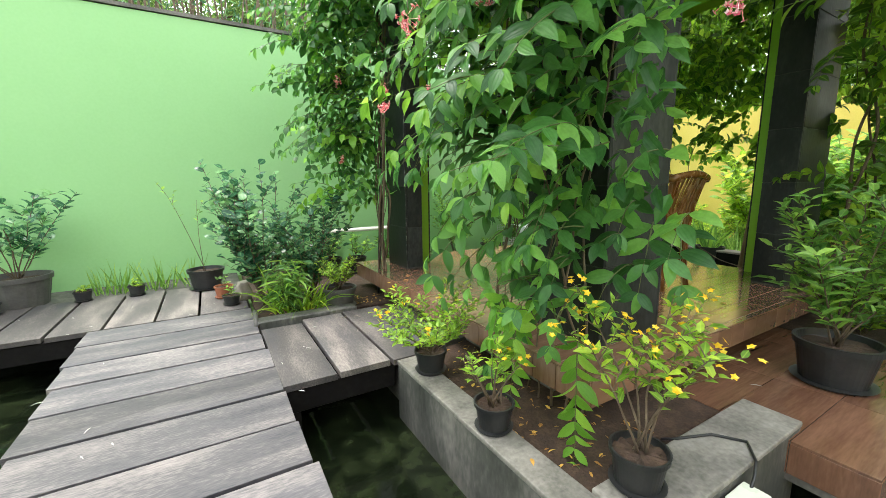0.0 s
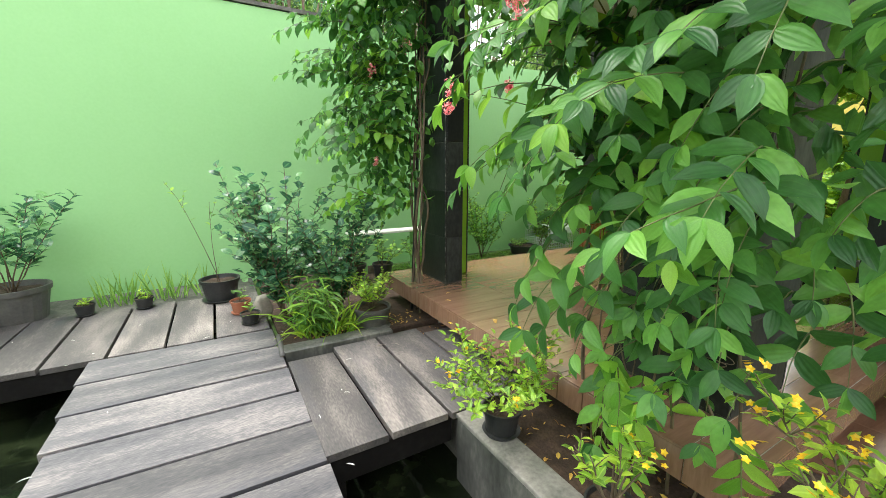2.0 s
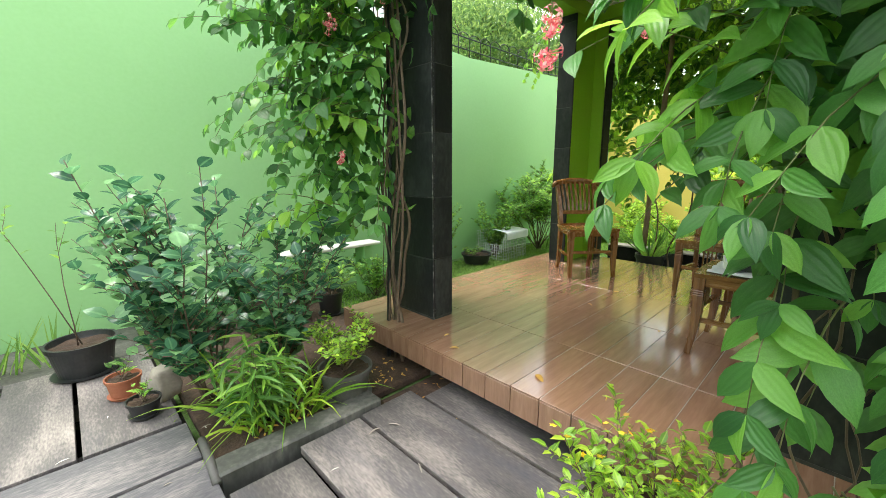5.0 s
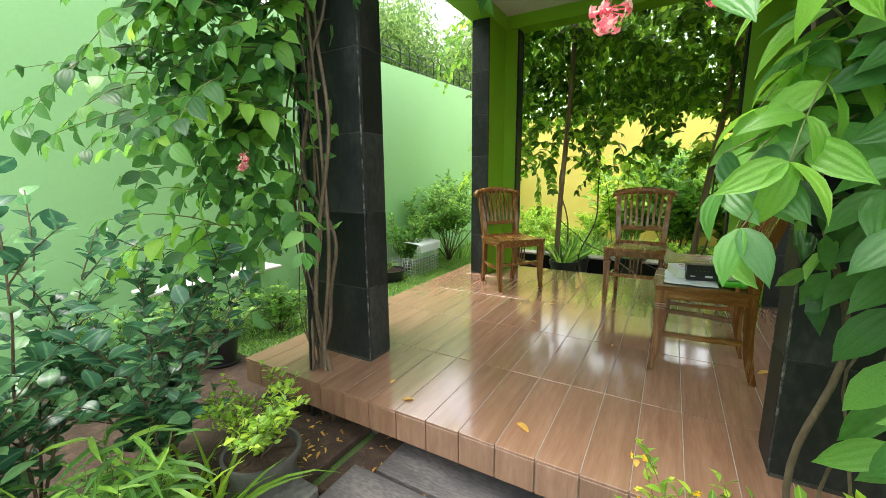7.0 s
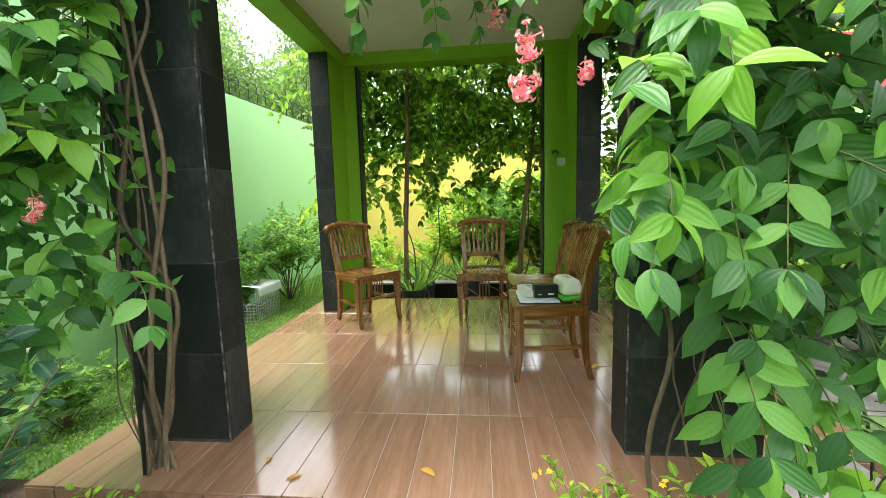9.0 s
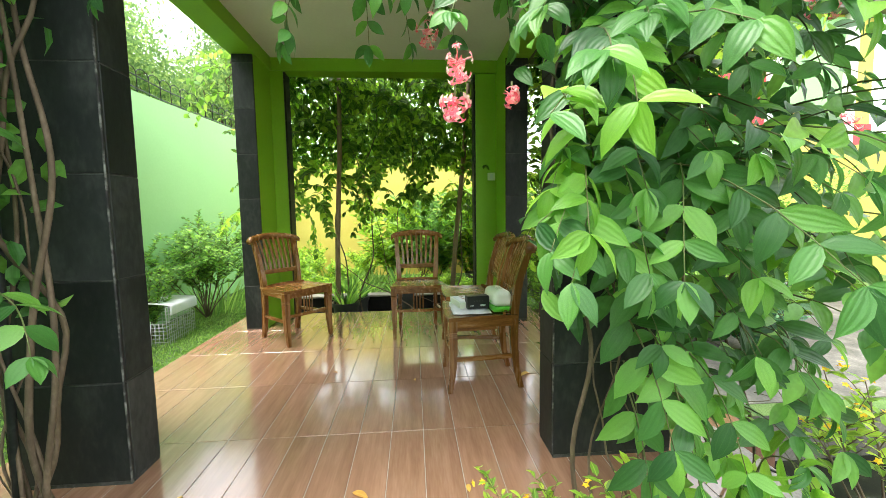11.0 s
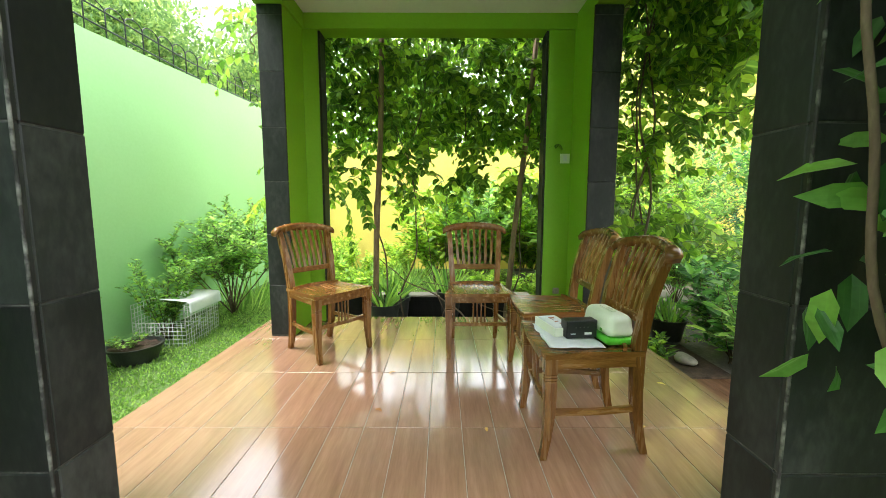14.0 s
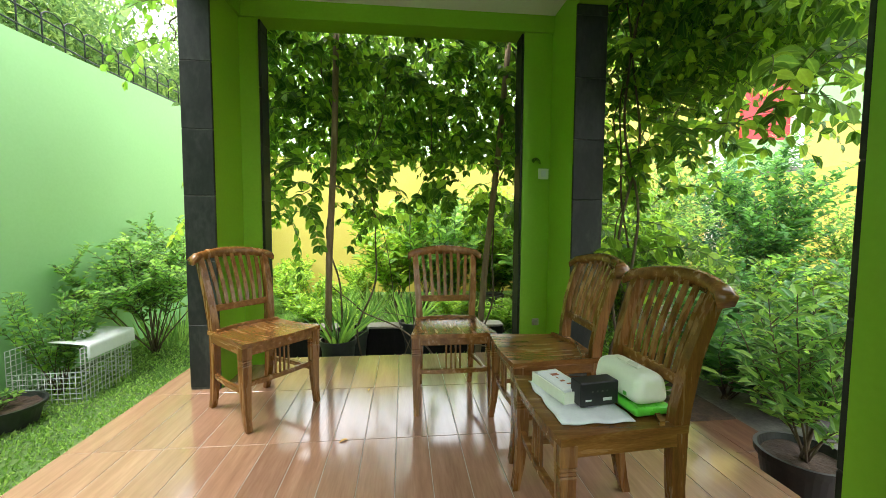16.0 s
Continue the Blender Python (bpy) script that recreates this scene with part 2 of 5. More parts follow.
M["leaf_mid"] = leaf_mat("garden_leaf", (0.053, 0.15, 0.034), (0.14, 0.305, 0.062), (0.31, 0.52, 0.09), 0.45, 0.42, 1.0, 0.2)
M["leaf_lime"] = leaf_mat("lime_leaf", (0.09, 0.2, 0.02), (0.2, 0.38, 0.035), (0.42, 0.58, 0.06), 0.4, 0.42, 1.0, 0.2)
M["leaf_spray"] = leaf_mat("young_vine_leaf", (0.11, 0.28, 0.03), (0.18, 0.40, 0.045), (0.30, 0.52, 0.07), 0.42, 0.42, 4.0, 0.05)
# strongly translucent leaf tone for the vine screens and some garden plants
M["leaf_shade"] = leaf_mat("translucent_leaf", (0.032, 0.095, 0.014), (0.10, 0.22, 0.025), (0.30, 0.48, 0.05), 0.62, 0.4, 1.0, 0.15)
M["grass"] = leaf_mat("grass_blade", (0.09, 0.20, 0.04), (0.18, 0.34, 0.065), (0.32, 0.48, 0.12), 0.42, 0.5, 1.0, 0.15)
M["tree_leaf"] = leaf_mat("tree_leaf", (0.055, 0.125, 0.04), (0.12, 0.225, 0.06), (0.25, 0.36, 0.10), 0.48, 0.6, 1.0, 0.1)


def water_mat():
    m, nt, nodes, links, b = node_mat("dark_pond_water")
    b.inputs["Base Color"].default_value = (0.006, 0.010, 0.005, 1)
    b.inputs["Roughness"].default_value = 0.05
    b.inputs["IOR"].default_value = 1.33
    n = nodes.new("ShaderNodeTexNoise")
    n.inputs["Scale"].default_value = 9
    n.inputs["Detail"].default_value = 5
    r = ramp(nodes, ((0.45, (0.004, 0.006, 0.003)), (0.75, (0.02, 0.028, 0.012))))
    tc = nodes.new("ShaderNodeTexCoord")
    links.new(tc.outputs["Object"], n.inputs[0])
    links.new(n.outputs[0], r.inputs[0])
    links.new(r.outputs[0], b.inputs["Base Color"])
    bp = nodes.new("ShaderNodeBump")
    bp.inputs["Strength"].default_value = 0.12
    bp.inputs["Distance"].default_value = 0.02
    links.new(n.outputs[0], bp.inputs["Height"])
    links.new(bp.outputs[0], b.inputs["Normal"])
    return m


M["water"] = water_mat()

# ---- building helpers ----
rng = np.random.default_rng(7)


def link_mesh(name, me, material, parent=None, label=""):
    ob = new(name, me)
    if material is not None:
        me.materials.append(material)
    if parent is not None:
        ob.parent = parent
    if label:
        ob["label"] = label
    return ob


def part(name, bm, material, parent=None, label="", smooth=False):
    me = bpy.data.meshes.new(name)
    bm.to_mesh(me)
    bm.free()
    if smooth:
        for p in me.polygons:
            p.use_smooth = True
    return link_mesh(name, me, material, parent, label)


def thing(name, label, category, at=(0, 0, 0), rz=0, group="", kind=""):
    e = new(name)
    e.matrix_basis = pose(*at, 0, 0, rz)
    e.empty_display_size = 0.1
    return tagged(e, label, category, group, kind)


def box(bm, x0, x1, y0, y1, z0, z1, bevel=0.0, seg=1):
    r = bmesh.ops.create_cube(bm, size=1)
    bmesh.ops.scale(bm, vec=(x1 - x0, y1 - y0, z1 - z0), verts=r["verts"])
    bmesh.ops.translate(bm, vec=((x0 + x1) / 2, (y0 + y1) / 2, (z0 + z1) / 2), verts=r["verts"])
    if bevel:
        es = list({e for v in r["verts"] for e in v.link_edges})
        bmesh.ops.bevel(bm, geom=es, offset=bevel, segments=seg, affect="EDGES", profile=0.5)
    return bm


def slab(name, dims, material, parent=None, bevel=0.0, label="", seg=1):
    return part(name, box(bmesh.new(), *dims, bevel, seg), material, parent, label)


def tube_data(pts, radii, n=6):
    """Vertices and faces of a tapering round rod along the points."""
    pts = [Vector(p) for p in pts]
    vs, fs = [], []
    up = Vector((0.31, 0.2, 0.93))
    for i, p in enumerate(pts):
        d = (pts[min(i + 1, len(pts) - 1)] - pts[max(i - 1, 0)]).normalized()
        if abs(d.dot(up)) > 0.95:
            up = Vector((0.9, -0.3, 0.2))
        a = d.cross(up).normalized()
        b = d.cross(a)
        for k in range(n):
            w = 2 * math.pi * k / n
            vs.append(p + (a * math.cos(w) + b * math.sin(w)) * radii[i])
        if i:
            for k in range(n):
                j = (k + 1) % n
                fs.append(((i - 1) * n + k, (i - 1) * n + j, i * n + j, i * n + k))
    fs.append(tuple(range(n))[::-1])
    fs.append(tuple(range((len(pts) - 1) * n, len(pts) * n)))
    return vs, fs


def tubes(name, rods, material, parent=None, label="", n=6):
    """One mesh of many rods: (points, radius at start, radius at end)."""
    V, F = [], []
    for pts, r0, r1 in rods:
        k = len(pts)
        vs, fs = tube_data(pts, [r0 + (r1 - r0) * i / (k - 1) for i in range(k)], n)
        o = len(V)
        V += vs
        F += [tuple(i + o for i in f) for f in fs]
    me = bpy.data.meshes.new(name)
    me.from_pydata(V, [], F)
    for p in me.polygons:
        p.use_smooth = True
    return link_mesh(name, me, material, parent, label)


def leaf_template(shape="oval"):
    """Unit leaf along +y, folded along its rib, with uv."""
    if shape == "oval":
        st = [(0.0, 0.0, 0.0), (0.07, 0.2, 0.01), (0.22, 0.42, 0.025), (0.43, 0.5, 0.03), (0.64, 0.43, 0.012), (0.82, 0.24, -0.03), (0.92, 0.09, -0.06), (1.0, 0.0, -0.10)]
    elif shape == "simple":
        st = [(0.0, 0.0, 0.0), (0.22, 0.42, 0.02), (0.6, 0.43, 0.02), (1.0, 0.0, -0.08)]
    else:
        st = [(0.0, 0.0, 0.0), (0.4, 0.5, 0.03), (1.0, 0.0, -0.06)]
    vs, uv, fs, prev = [], [], [], None
    for y, w, z in st:
        if w == 0:
            row = [len(vs)]
            vs.append((0, y, z)), uv.append((0.0, y))
        else:
            row = [len(vs), len(vs) + 1, len(vs) + 2]
            vs += [(-w, y, z + 0.13 * w), (0, y, z), (w, y, z + 0.13 * w)]
            uv += [(-1, y), (0, y), (1, y)]
        if prev:
            if len(prev) == 1:
                fs += [(prev[0], row[1], row[0]), (prev[0], row[2], row[1])]
            elif len(row) == 1:
                fs += [(prev[0], prev[1], row[0]), (prev[1], prev[2], row[0])]
            else:
                fs += [(prev[0], prev[1], row[1], row[0]), (prev[1], prev[2], row[2], row[1])]
        prev = row
    return np.array(vs), np.array(uv), fs


TEMPLATES = {k: leaf_template(k) for k in ("oval", "simple", "tiny")}


def unit(a):
    return a / np.maximum(np.linalg.norm(a, axis=-1, keepdims=True), 1e-6)


def leaf_frames(D, N):
    D = unit(D)
    S = unit(np.cross(D, N))
    return D, S, np.cross(S, D)


def leaves(name, P, D, N, L, W, material, parent=None, shape="simple", label="", stuff=False):
    """One mesh of many leaves at P, pointing along D, facing N."""
    T, U, F = TEMPLATES[shape]
    P, D, N = np.asarray(P, float), np.asarray(D, float), np.asarray(N, float)
    D, S, Z = leaf_frames(D, N)
    L, W = np.asarray(L)[:, None, None], np.asarray(W)[:, None, None]
    V = P[:, None] + T[None, :, :1] * W * S[:, None] + T[None, :, 1:2] * L * D[:, None] + T[None, :, 2:] * L * Z[:, None]
    k, n = len(T), len(P)
    faces = [tuple(i + o for i in f) for o in range(0, n * k, k) for f in F]
    me = bpy.data.meshes.new(name)
    me.from_pydata(V.reshape(-1, 3), [], faces)
    layer = me.uv_layers.new(name="UVMap")
    idx = np.zeros(len(me.loops), int)
    me.loops.foreach_get("vertex_index", idx)
    layer.data.foreach_set("uv", np.tile(U, (n, 1))[idx].ravel())
    if shape == "oval":
        me.polygons.foreach_set("use_smooth", np.ones(len(me.polygons), bool))
    ob = link_mesh(name, me, material, parent, label)
    if stuff:
        ob["kind"] = "stuff"
    return ob


LEAF_MESH = {}


def single_leaves(P, D, N, L, W, material, parent, name="leaf"):
    """Each leaf an object of its own on one of a few shared meshes."""
    T, U, F = TEMPLATES["oval"]
    key = material.name
    if key not in LEAF_MESH:
        LEAF_MESH[key] = []
        for bend in (0.0, 0.12, 0.25, -0.08):
            V = T.copy()
            V[:, 2] -= bend * V[:, 1] ** 2
            V[:, 0] += 0.10 * bend * np.sin(3 * V[:, 1])
            me = bpy.data.meshes.new("leaf")
            me.from_pydata(V, [], F)
            layer = me.uv_layers.new(name="UVMap")
            idx = np.zeros(len(me.loops), int)
            me.loops.foreach_get("vertex_index", idx)
            layer.data.foreach_set("uv", U[idx].ravel())
            for p in me.polygons:
                p.use_smooth = True
            me.materials.append(material)
            LEAF_MESH[key].append(me)
    D, S, Z = leaf_frames(np.asarray(D, float), np.asarray(N, float))
    for i in range(len(P)):
        ob = new(name, LEAF_MESH[key][i % 4])
        m = Matrix((S[i] * W[i], D[i] * L[i], Z[i] * L[i])).transposed().to_4x4()
        m.translation = P[i]
        ob.matrix_basis = m
        ob.parent = parent


def arc(p, d, length, sag, n=7, wob=0.02):
    """A shoot that starts at p along d and bends down."""
    p, d = np.array(p, float), unit(np.array(d, float))
    out = [p.copy()]
    for i in range(n - 1):
        d = unit(d + np.array([0, 0, -sag / n]) + rng.normal(0, wob, 3))
        p = p + d * length / (n - 1)
        out.append(p.copy())
    return np.array(out)


def along(pts, u):
    x = u * (len(pts) - 1)
    i = min(int(x), len(pts) - 2)
    return pts[i] + (pts[i + 1] - pts[i]) * (x - i), unit(pts[i + 1] - pts[i])


def shoot_leaves(pts, spacing, length, width, droop=0.5, start=0.12, face=(0, 0, 1)):
    """Leaves in pairs along a shoot, hanging a little."""
    total = np.linalg.norm(np.diff(pts, axis=0), axis=1).sum()
    k = max(int(total * (1 - start) / spacing), 2)
    P, D, N, L, W = [], [], [], [], []
    for j in range(k):
        u = start + (1 - start) * j / (k - 1)
        p, d = along(pts, u)
        f = np.array(face, float)
        side = unit(np.cross(d, f) + 1e-4)
        s = (0.75 + 0.35 * math.sin(math.pi * min(u + 0.15, 1))) * rng.uniform(0.8, 1.15)
        for sg in ((1, -1) if j < k - 1 else (1, -1, 0)):
            dd = side * sg + d * (0.55 if sg else 1.0) + np.array([0, 0, -droop]) * rng.uniform(0.5, 1.3) + rng.normal(0, 0.17, 3)
            P.append(p), D.append(dd), N.append(f + rng.normal(0, 0.28, 3)), L.append(length * s), W.append(width * s)
    return P, D, N, L, W


def gather(chunks):
    return [np.concatenate([np.asarray(c[i], float).reshape(-1, 3) if i < 3 else np.asarray(c[i], float) for c in chunks]) for i in range(5)]

# ---- ground, pond and boundary walls ----
DECK, LAWN, WATER = -0.232, -0.30, -0.62
WALL_Y = 5.75


def build_ground():
    xs = [-400, -6, 0.48, 1.2, 2.6, 6.0, 400]
    ys = [-400, -6, 0.80, 3.42, 5.1, 6.5, 400]
    pond = {(1, 1), (1, 2), (1, 3), (2, 1), (2, 2), (3, 1)}
    bm = bmesh.new()
    grid = [[bm.verts.new((x, y, LAWN)) for y in ys] for x in xs]
    for i in range(len(xs) - 1):
        for j in range(len(ys) - 1):
            if (i, j) not in pond:
                bm.faces.new((grid[i][j], grid[i + 1][j], grid[i + 1][j + 1], grid[i][j + 1]))
    tagged(part("ground", bm, M["ground"]), "grassy garden ground with bare soil patches", "ground", kind="structure")
    bm = bmesh.new()
    box(bm, -6.2, 2.8, -6.2, 5.3, -1.3, -1.2)
    for d in ((-6.2, -6.0, -6.2, 5.3), (-6.0, 0.48, 5.1, 5.3), (0.48, 0.6, 3.42, 5.3), (0.6, 1.2, 3.42, 3.55), (1.22, 1.32, 0.8, 3.42), (1.32, 2.7, 0.8, 0.92), (2.6, 2.8, -6.2, 0.8), (-6.2, 2.6, -6.4, -6.2)):
        box(bm, *d, -1.2, LAWN - 0.004)
    tagged(part("pond_basin", bm, M["concrete"]), "dark concrete basin of the fish pond", "pond", kind="structure")
    bm = bmesh.new()
    box(bm, -6.0, 2.6, -6.0, 5.1, WATER - 0.05, WATER)
    tagged(part("water", bm, M["water"]), "still dark green pond water under the deck", "water", kind="structure")
    bm = bmesh.new()
    box(bm, 0.5, 1.9, 3.5, 5.6, LAWN, LAWN + 0.05, 0.01)
    box(bm, 1.28, 2.26, 0.96, 3.45, LAWN, LAWN + 0.035, 0.01)
    tagged(part("soil_bed", bm, M["soil"]), "dark reddish soil of the planting bed beside the pavilion", "soil", kind="structure")
    tagged(slab("soil_bed", (3.87, 5.5, 0.45, 1.5, LAWN, LAWN + 0.03), M["soil"], None, 0.01), "bare shaded soil at the end of the terrace", "soil", kind="structure")


def build_walls():
    bm = bmesh.new()
    v = [bm.verts.new(p) for p in ((-7, WALL_Y, -0.4), (9.2, WALL_Y, -0.4), (9.2, WALL_Y, 2.72), (4.5, WALL_Y, 2.52), (1.8, WALL_Y, 2.69), (-7, WALL_Y, 2.70))]
    f = bm.faces.new(v)
    r = bmesh.ops.extrude_face_region(bm, geom=[f])
    bmesh.ops.translate(bm, vec=(0, 0.16, 0), verts=[g for g in r["geom"] if isinstance(g, bmesh.types.BMVert)])
    bmesh.ops.recalc_face_normals(bm, faces=bm.faces)
    tagged(part("wall_north", bm, M["wall_green"]), "tall smooth mint-green painted garden wall", "wall", kind="structure")
    bm = bmesh.new()
    box(bm, -7, 1.8, WALL_Y - 0.02, WALL_Y + 0.18, 2.702, 2.74)
    tagged(part("trim", bm, M["concrete"]), "grey cement coping along the green wall", "coping", kind="structure")
    tagged(slab("wall_east", (9.2, 9.36, 0.2, WALL_Y + 0.16, -0.4, 2.3), M["yellow"]), "yellow painted garden wall behind shrubs", "wall", kind="structure")
    tagged(slab("wall_west", (-7.2, -7.0, -7, WALL_Y + 0.16, -1.2, 2.4), M["wall_green"]), "mint-green side wall of the garden", "wall", kind="structure")
    tagged(slab("wall_south", (-7.2, 14, -7.2, -7.0, -1.2, 2.4), M["yellow"]), "yellow wall closing the garden", "wall", kind="structure")


def build_fence():
    f = thing("railing", "dark iron railing with hooped tops along the green wall", "railing", (0, 0, 0))
    x0, x1, y = 3.0, 9.1, WALL_Y + 0.08
    top = lambda x: 2.52 + (0.2 * (x - 4.5) / 4.7 if x > 4.5 else 0.17 * (4.5 - x) / 2.7)
    step = 0.115
    n = int((x1 - x0) / step)
    me = None
    for i in range(n):
        x = x0 + i * step
        if i % 2 == 0:
            pts = [(0, 0, 0), (0, 0, 0.26)] + [(0.0575 * (1 - math.cos(a)) * 2, 0, 0.26 + 0.075 * math.sin(a)) for a in np.linspace(0.4, math.pi, 7)] + [(0.23, 0, 0)]
            if me is None:
                o = tubes("hoop", [(pts, 0.006, 0.006)], M["iron"], f, n=5)
                me = o.data
            else:
                o = new("hoop", me)
                o.parent = f
            o.location = (x, y, top(x))
    for dz in (0.05, 0.2):
        tubes("rail", [([(x0, y, top(x0) + dz), ((x0 + x1) / 2, y, top((x0 + x1) / 2) + dz), (x1, y, top(x1) + dz)], 0.008, 0.008)], M["iron"], f)


build_ground()
build_walls()
build_fence()

# ---- pavilion ----
X0, X1, Y0, Y1 = 1.55, 4.575, 1.20, 4.27
TW, TL = 0.1525, 0.61


def build_pavilion():
    tagged(slab("floor", (X0 + 0.012, X1 - 0.012, Y0 + 0.012, Y1 - 0.012, -0.14, -0.011), M["grout"]), "raised pavilion floor laid with glossy brown wood-look tiles", "floor", kind="structure")
    fl = bpy.data.objects["floor"]
    slab("pedestal", (X0 + 0.16, X1 - 0.1, Y0 + 0.35, Y1 - 0.1, -0.36, -0.141), M["concrete"], fl)
    slab("joint_bed", (X0 + 0.012, X1 - 0.012, Y0 + 0.012, Y1 - 0.012, -0.0105, -0.0022), M["grout"], fl)
    xl = [X0, 2.13, 2.735, 3.345, 3.955, X1]
    ys = [Y0] + [2.92 + TW * k for k in range(-11, 9)] + [Y1]
    ys = [y for i, y in enumerate(ys) if i == 0 or y - Y0 > 0.03]
    cache = {}
    for i in range(5):
        for j in range(len(ys) - 1):
            a, b, c, d = xl[i] + 0.0017, xl[i + 1] - 0.0017, ys[j] + 0.0017, ys[j + 1] - 0.0017
            if d - c < 0.02:
                continue
            key = (i, round(d - c, 3))
            if key not in cache:
                bm = box(bmesh.new(), 0, b - a, 0, d - c, -0.010, 0.0, 0.0012)
                me = bpy.data.meshes.new("tile")
                bm.to_mesh(me)
                bm.free()
                me.materials.append(M["tile"])
                cache[key] = me
            o = new("tile", cache[key])
            o.parent = fl
            o.location = (a, c, 0)
    # tiles on the edge of the slab
    edge = {}

    def edge_tile(key, dims, loc):
        if key not in edge:
            bm = box(bmesh.new(), *dims, 0.0012)
            me = bpy.data.meshes.new("edge_tile")
            bm.to_mesh(me)
            bm.free()
            me.materials.append(M["tile"])
            edge[key] = me
        o = new("edge_tile", edge[key])
        o.parent = fl
        o.location = loc

    for j in range(len(ys) - 1):
        w = ys[j + 1] - ys[j] - 0.005
        if w > 0.02:
            edge_tile(("w", round(w, 3)), (0, 0.010, 0, w, -0.125, 0), (X0, ys[j] + 0.0017, -0.011))
    for k in range(20):
        x = X0 + 0.012 + k * TW
        w = min(TW, X1 - 0.01 - x) - 0.0034
        if w > 0.02:
            edge_tile(("s", round(w, 3)), (0, w, 0, 0.010, -0.125, 0), (x, Y0, -0.011))
            edge_tile(("s", round(w, 3)), (0, w, 0, 0.010, -0.125, 0), (x, Y1 - 0.01, -0.011))


CX0, CX1, CY0, CY1 = 1.85, 4.60, 1.395, 4.06      # outer faces of the corner piers
H_BEAM, H_TOP = 2.485, 2.72


def pier(name, legs, clad, corners=()):
    """Corner pier: green plaster core, slate slabs on the outer faces and ends."""
    t = thing(name, "L-shaped corner pier, lime green inside, black slate outside", "pillar", (0, 0, 0), group="pavilion piers", kind="structure")
    bm = bmesh.new()
    for x0, x1, y0, y1 in legs:
        box(bm, x0, x1, y0, y1, -0.002, H_BEAM)
    part("core", bm, M["col_green"], t)
    hs = 0.40
    for x0, x1, y0, y1 in clad:
        slab("mortar", (x0 + 0.003, x1 - 0.003, y0 + 0.003, y1 - 0.003, 0.0, H_BEAM - 0.003), M["mortar"], t)
        z = 0.012
        while z < H_BEAM - 0.02:
            z1 = min(z + hs, H_BEAM - 0.002)
            slab("slate_tile", (x0, x1, y0, y1, z + 0.0018, z1 - 0.0018), M["slate"], t, 0.003)
            z = z1
    for x, y in corners:
        bm = bmesh.new()
        bmesh.ops.create_cone(bm, cap_ends=True, radius1=0.004, radius2=0.004, depth=H_BEAM - 0.02, segments=8)
        bmesh.ops.translate(bm, vec=(x, y, H_BEAM / 2), verts=bm.verts)
        part("corner_joint", bm, M["mortar_worn"], t, "chipped pale corner joint")
    return t


def build_piers():
    c, w, e = 0.018, 0.175, 2.24
    pier("pier_north_west", [(CX0 + c, CX0 + w, 3.615 + c, CY1 - c), (CX0 + w, e, CY1 - 0.18, CY1 - c)],
         [(CX0, CX0 + c, 3.615, CY1), (CX0 + c, CX0 + w, 3.615, 3.615 + c), (CX0 + c, e, CY1 - c, CY1), (e, e + c, CY1 - 0.18, CY1)], [(CX0 + 0.001, 3.616)])
    e = 2.335
    pier("pier_south_west", [(CX0 + c, CX0 + w, CY0 + c, 1.92 - c), (CX0 + w, e, CY0 + c, CY0 + 0.21)],
         [(CX0, CX0 + c, CY0, 1.92), (CX0 + c, CX0 + w, 1.92 - c, 1.92), (CX0 + c, e, CY0, CY0 + c), (e, e + c, CY0, CY0 + 0.21)], [(CX0 + 0.001, 1.919)])
    pier("pier_north_east", [(4.015 + c, CX1 - c, CY1 - 0.18, CY1 - c), (4.44, CX1 - c, 3.736 + c, CY1 - 0.18)],
         [(4.015, 4.015 + c, CY1 - 0.18, CY1), (4.015 + c, CX1, CY1 - c, CY1), (CX1 - c, CX1, 3.736, CY1 - c), (4.452, CX1 - c, 3.736, 3.736 + c)])
    pier("pier_south_east", [(4.015 + c, CX1 - c, CY0 + c, CY0 + 0.21), (4.44, CX1 - c, CY0 + 0.21, 1.84 - c)],
         [(4.015, 4.015 + c, CY0, CY0 + 0.21), (4.015 + c, CX1, CY0, CY0 + c), (CX1 - c, CX1, CY0 + c, 1.84), (4.452, CX1 - c, 1.84 - c, 1.84)])


def build_roof():
    c = 0.003
    tagged(slab("beam_north", (CX0 - 0.02, CX1 + 0.02, CY1 - 0.2, CY1 + 0.02, H_BEAM + c, H_TOP), M["col_green"]), "lime green roof beam", "beam", kind="structure")
    tagged(slab("beam_south", (CX0 - 0.02, CX1 + 0.02, CY0 - 0.02, CY0 + 0.2, H_BEAM + c, H_TOP), M["col_green"]), "lime green roof beam", "beam", kind="structure")
    tagged(slab("beam_east", (4.43, CX1 + 0.02, CY0 + 0.2, CY1 - 0.2, H_BEAM + c, H_TOP), M["col_green"]), "lime green roof beam", "beam", kind="structure")
    tagged(slab("beam_west", (CX0 - 0.02, CX0 + 0.19, CY0 + 0.2, CY1 - 0.2, H_BEAM + c, H_TOP), M["col_green"]), "lime green roof beam", "beam", kind="structure")
    tagged(slab("ceiling", (CX0 + 0.19, 4.43, CY0 + 0.2, CY1 - 0.2, 2.612, H_TOP), M["white_paint"]), "flat off-white pavilion ceiling", "ceiling", kind="structure")
    tagged(slab("roof_slab", (CX0 - 0.35, CX1 + 0.3, CY0 - 0.35, CY1 + 0.12, H_TOP, H_TOP + 0.12), M["concrete"]), "flat concrete pavilion roof", "roof", kind="structure")


build_pavilion()
build_piers()
build_roof()

# ---- deck ----


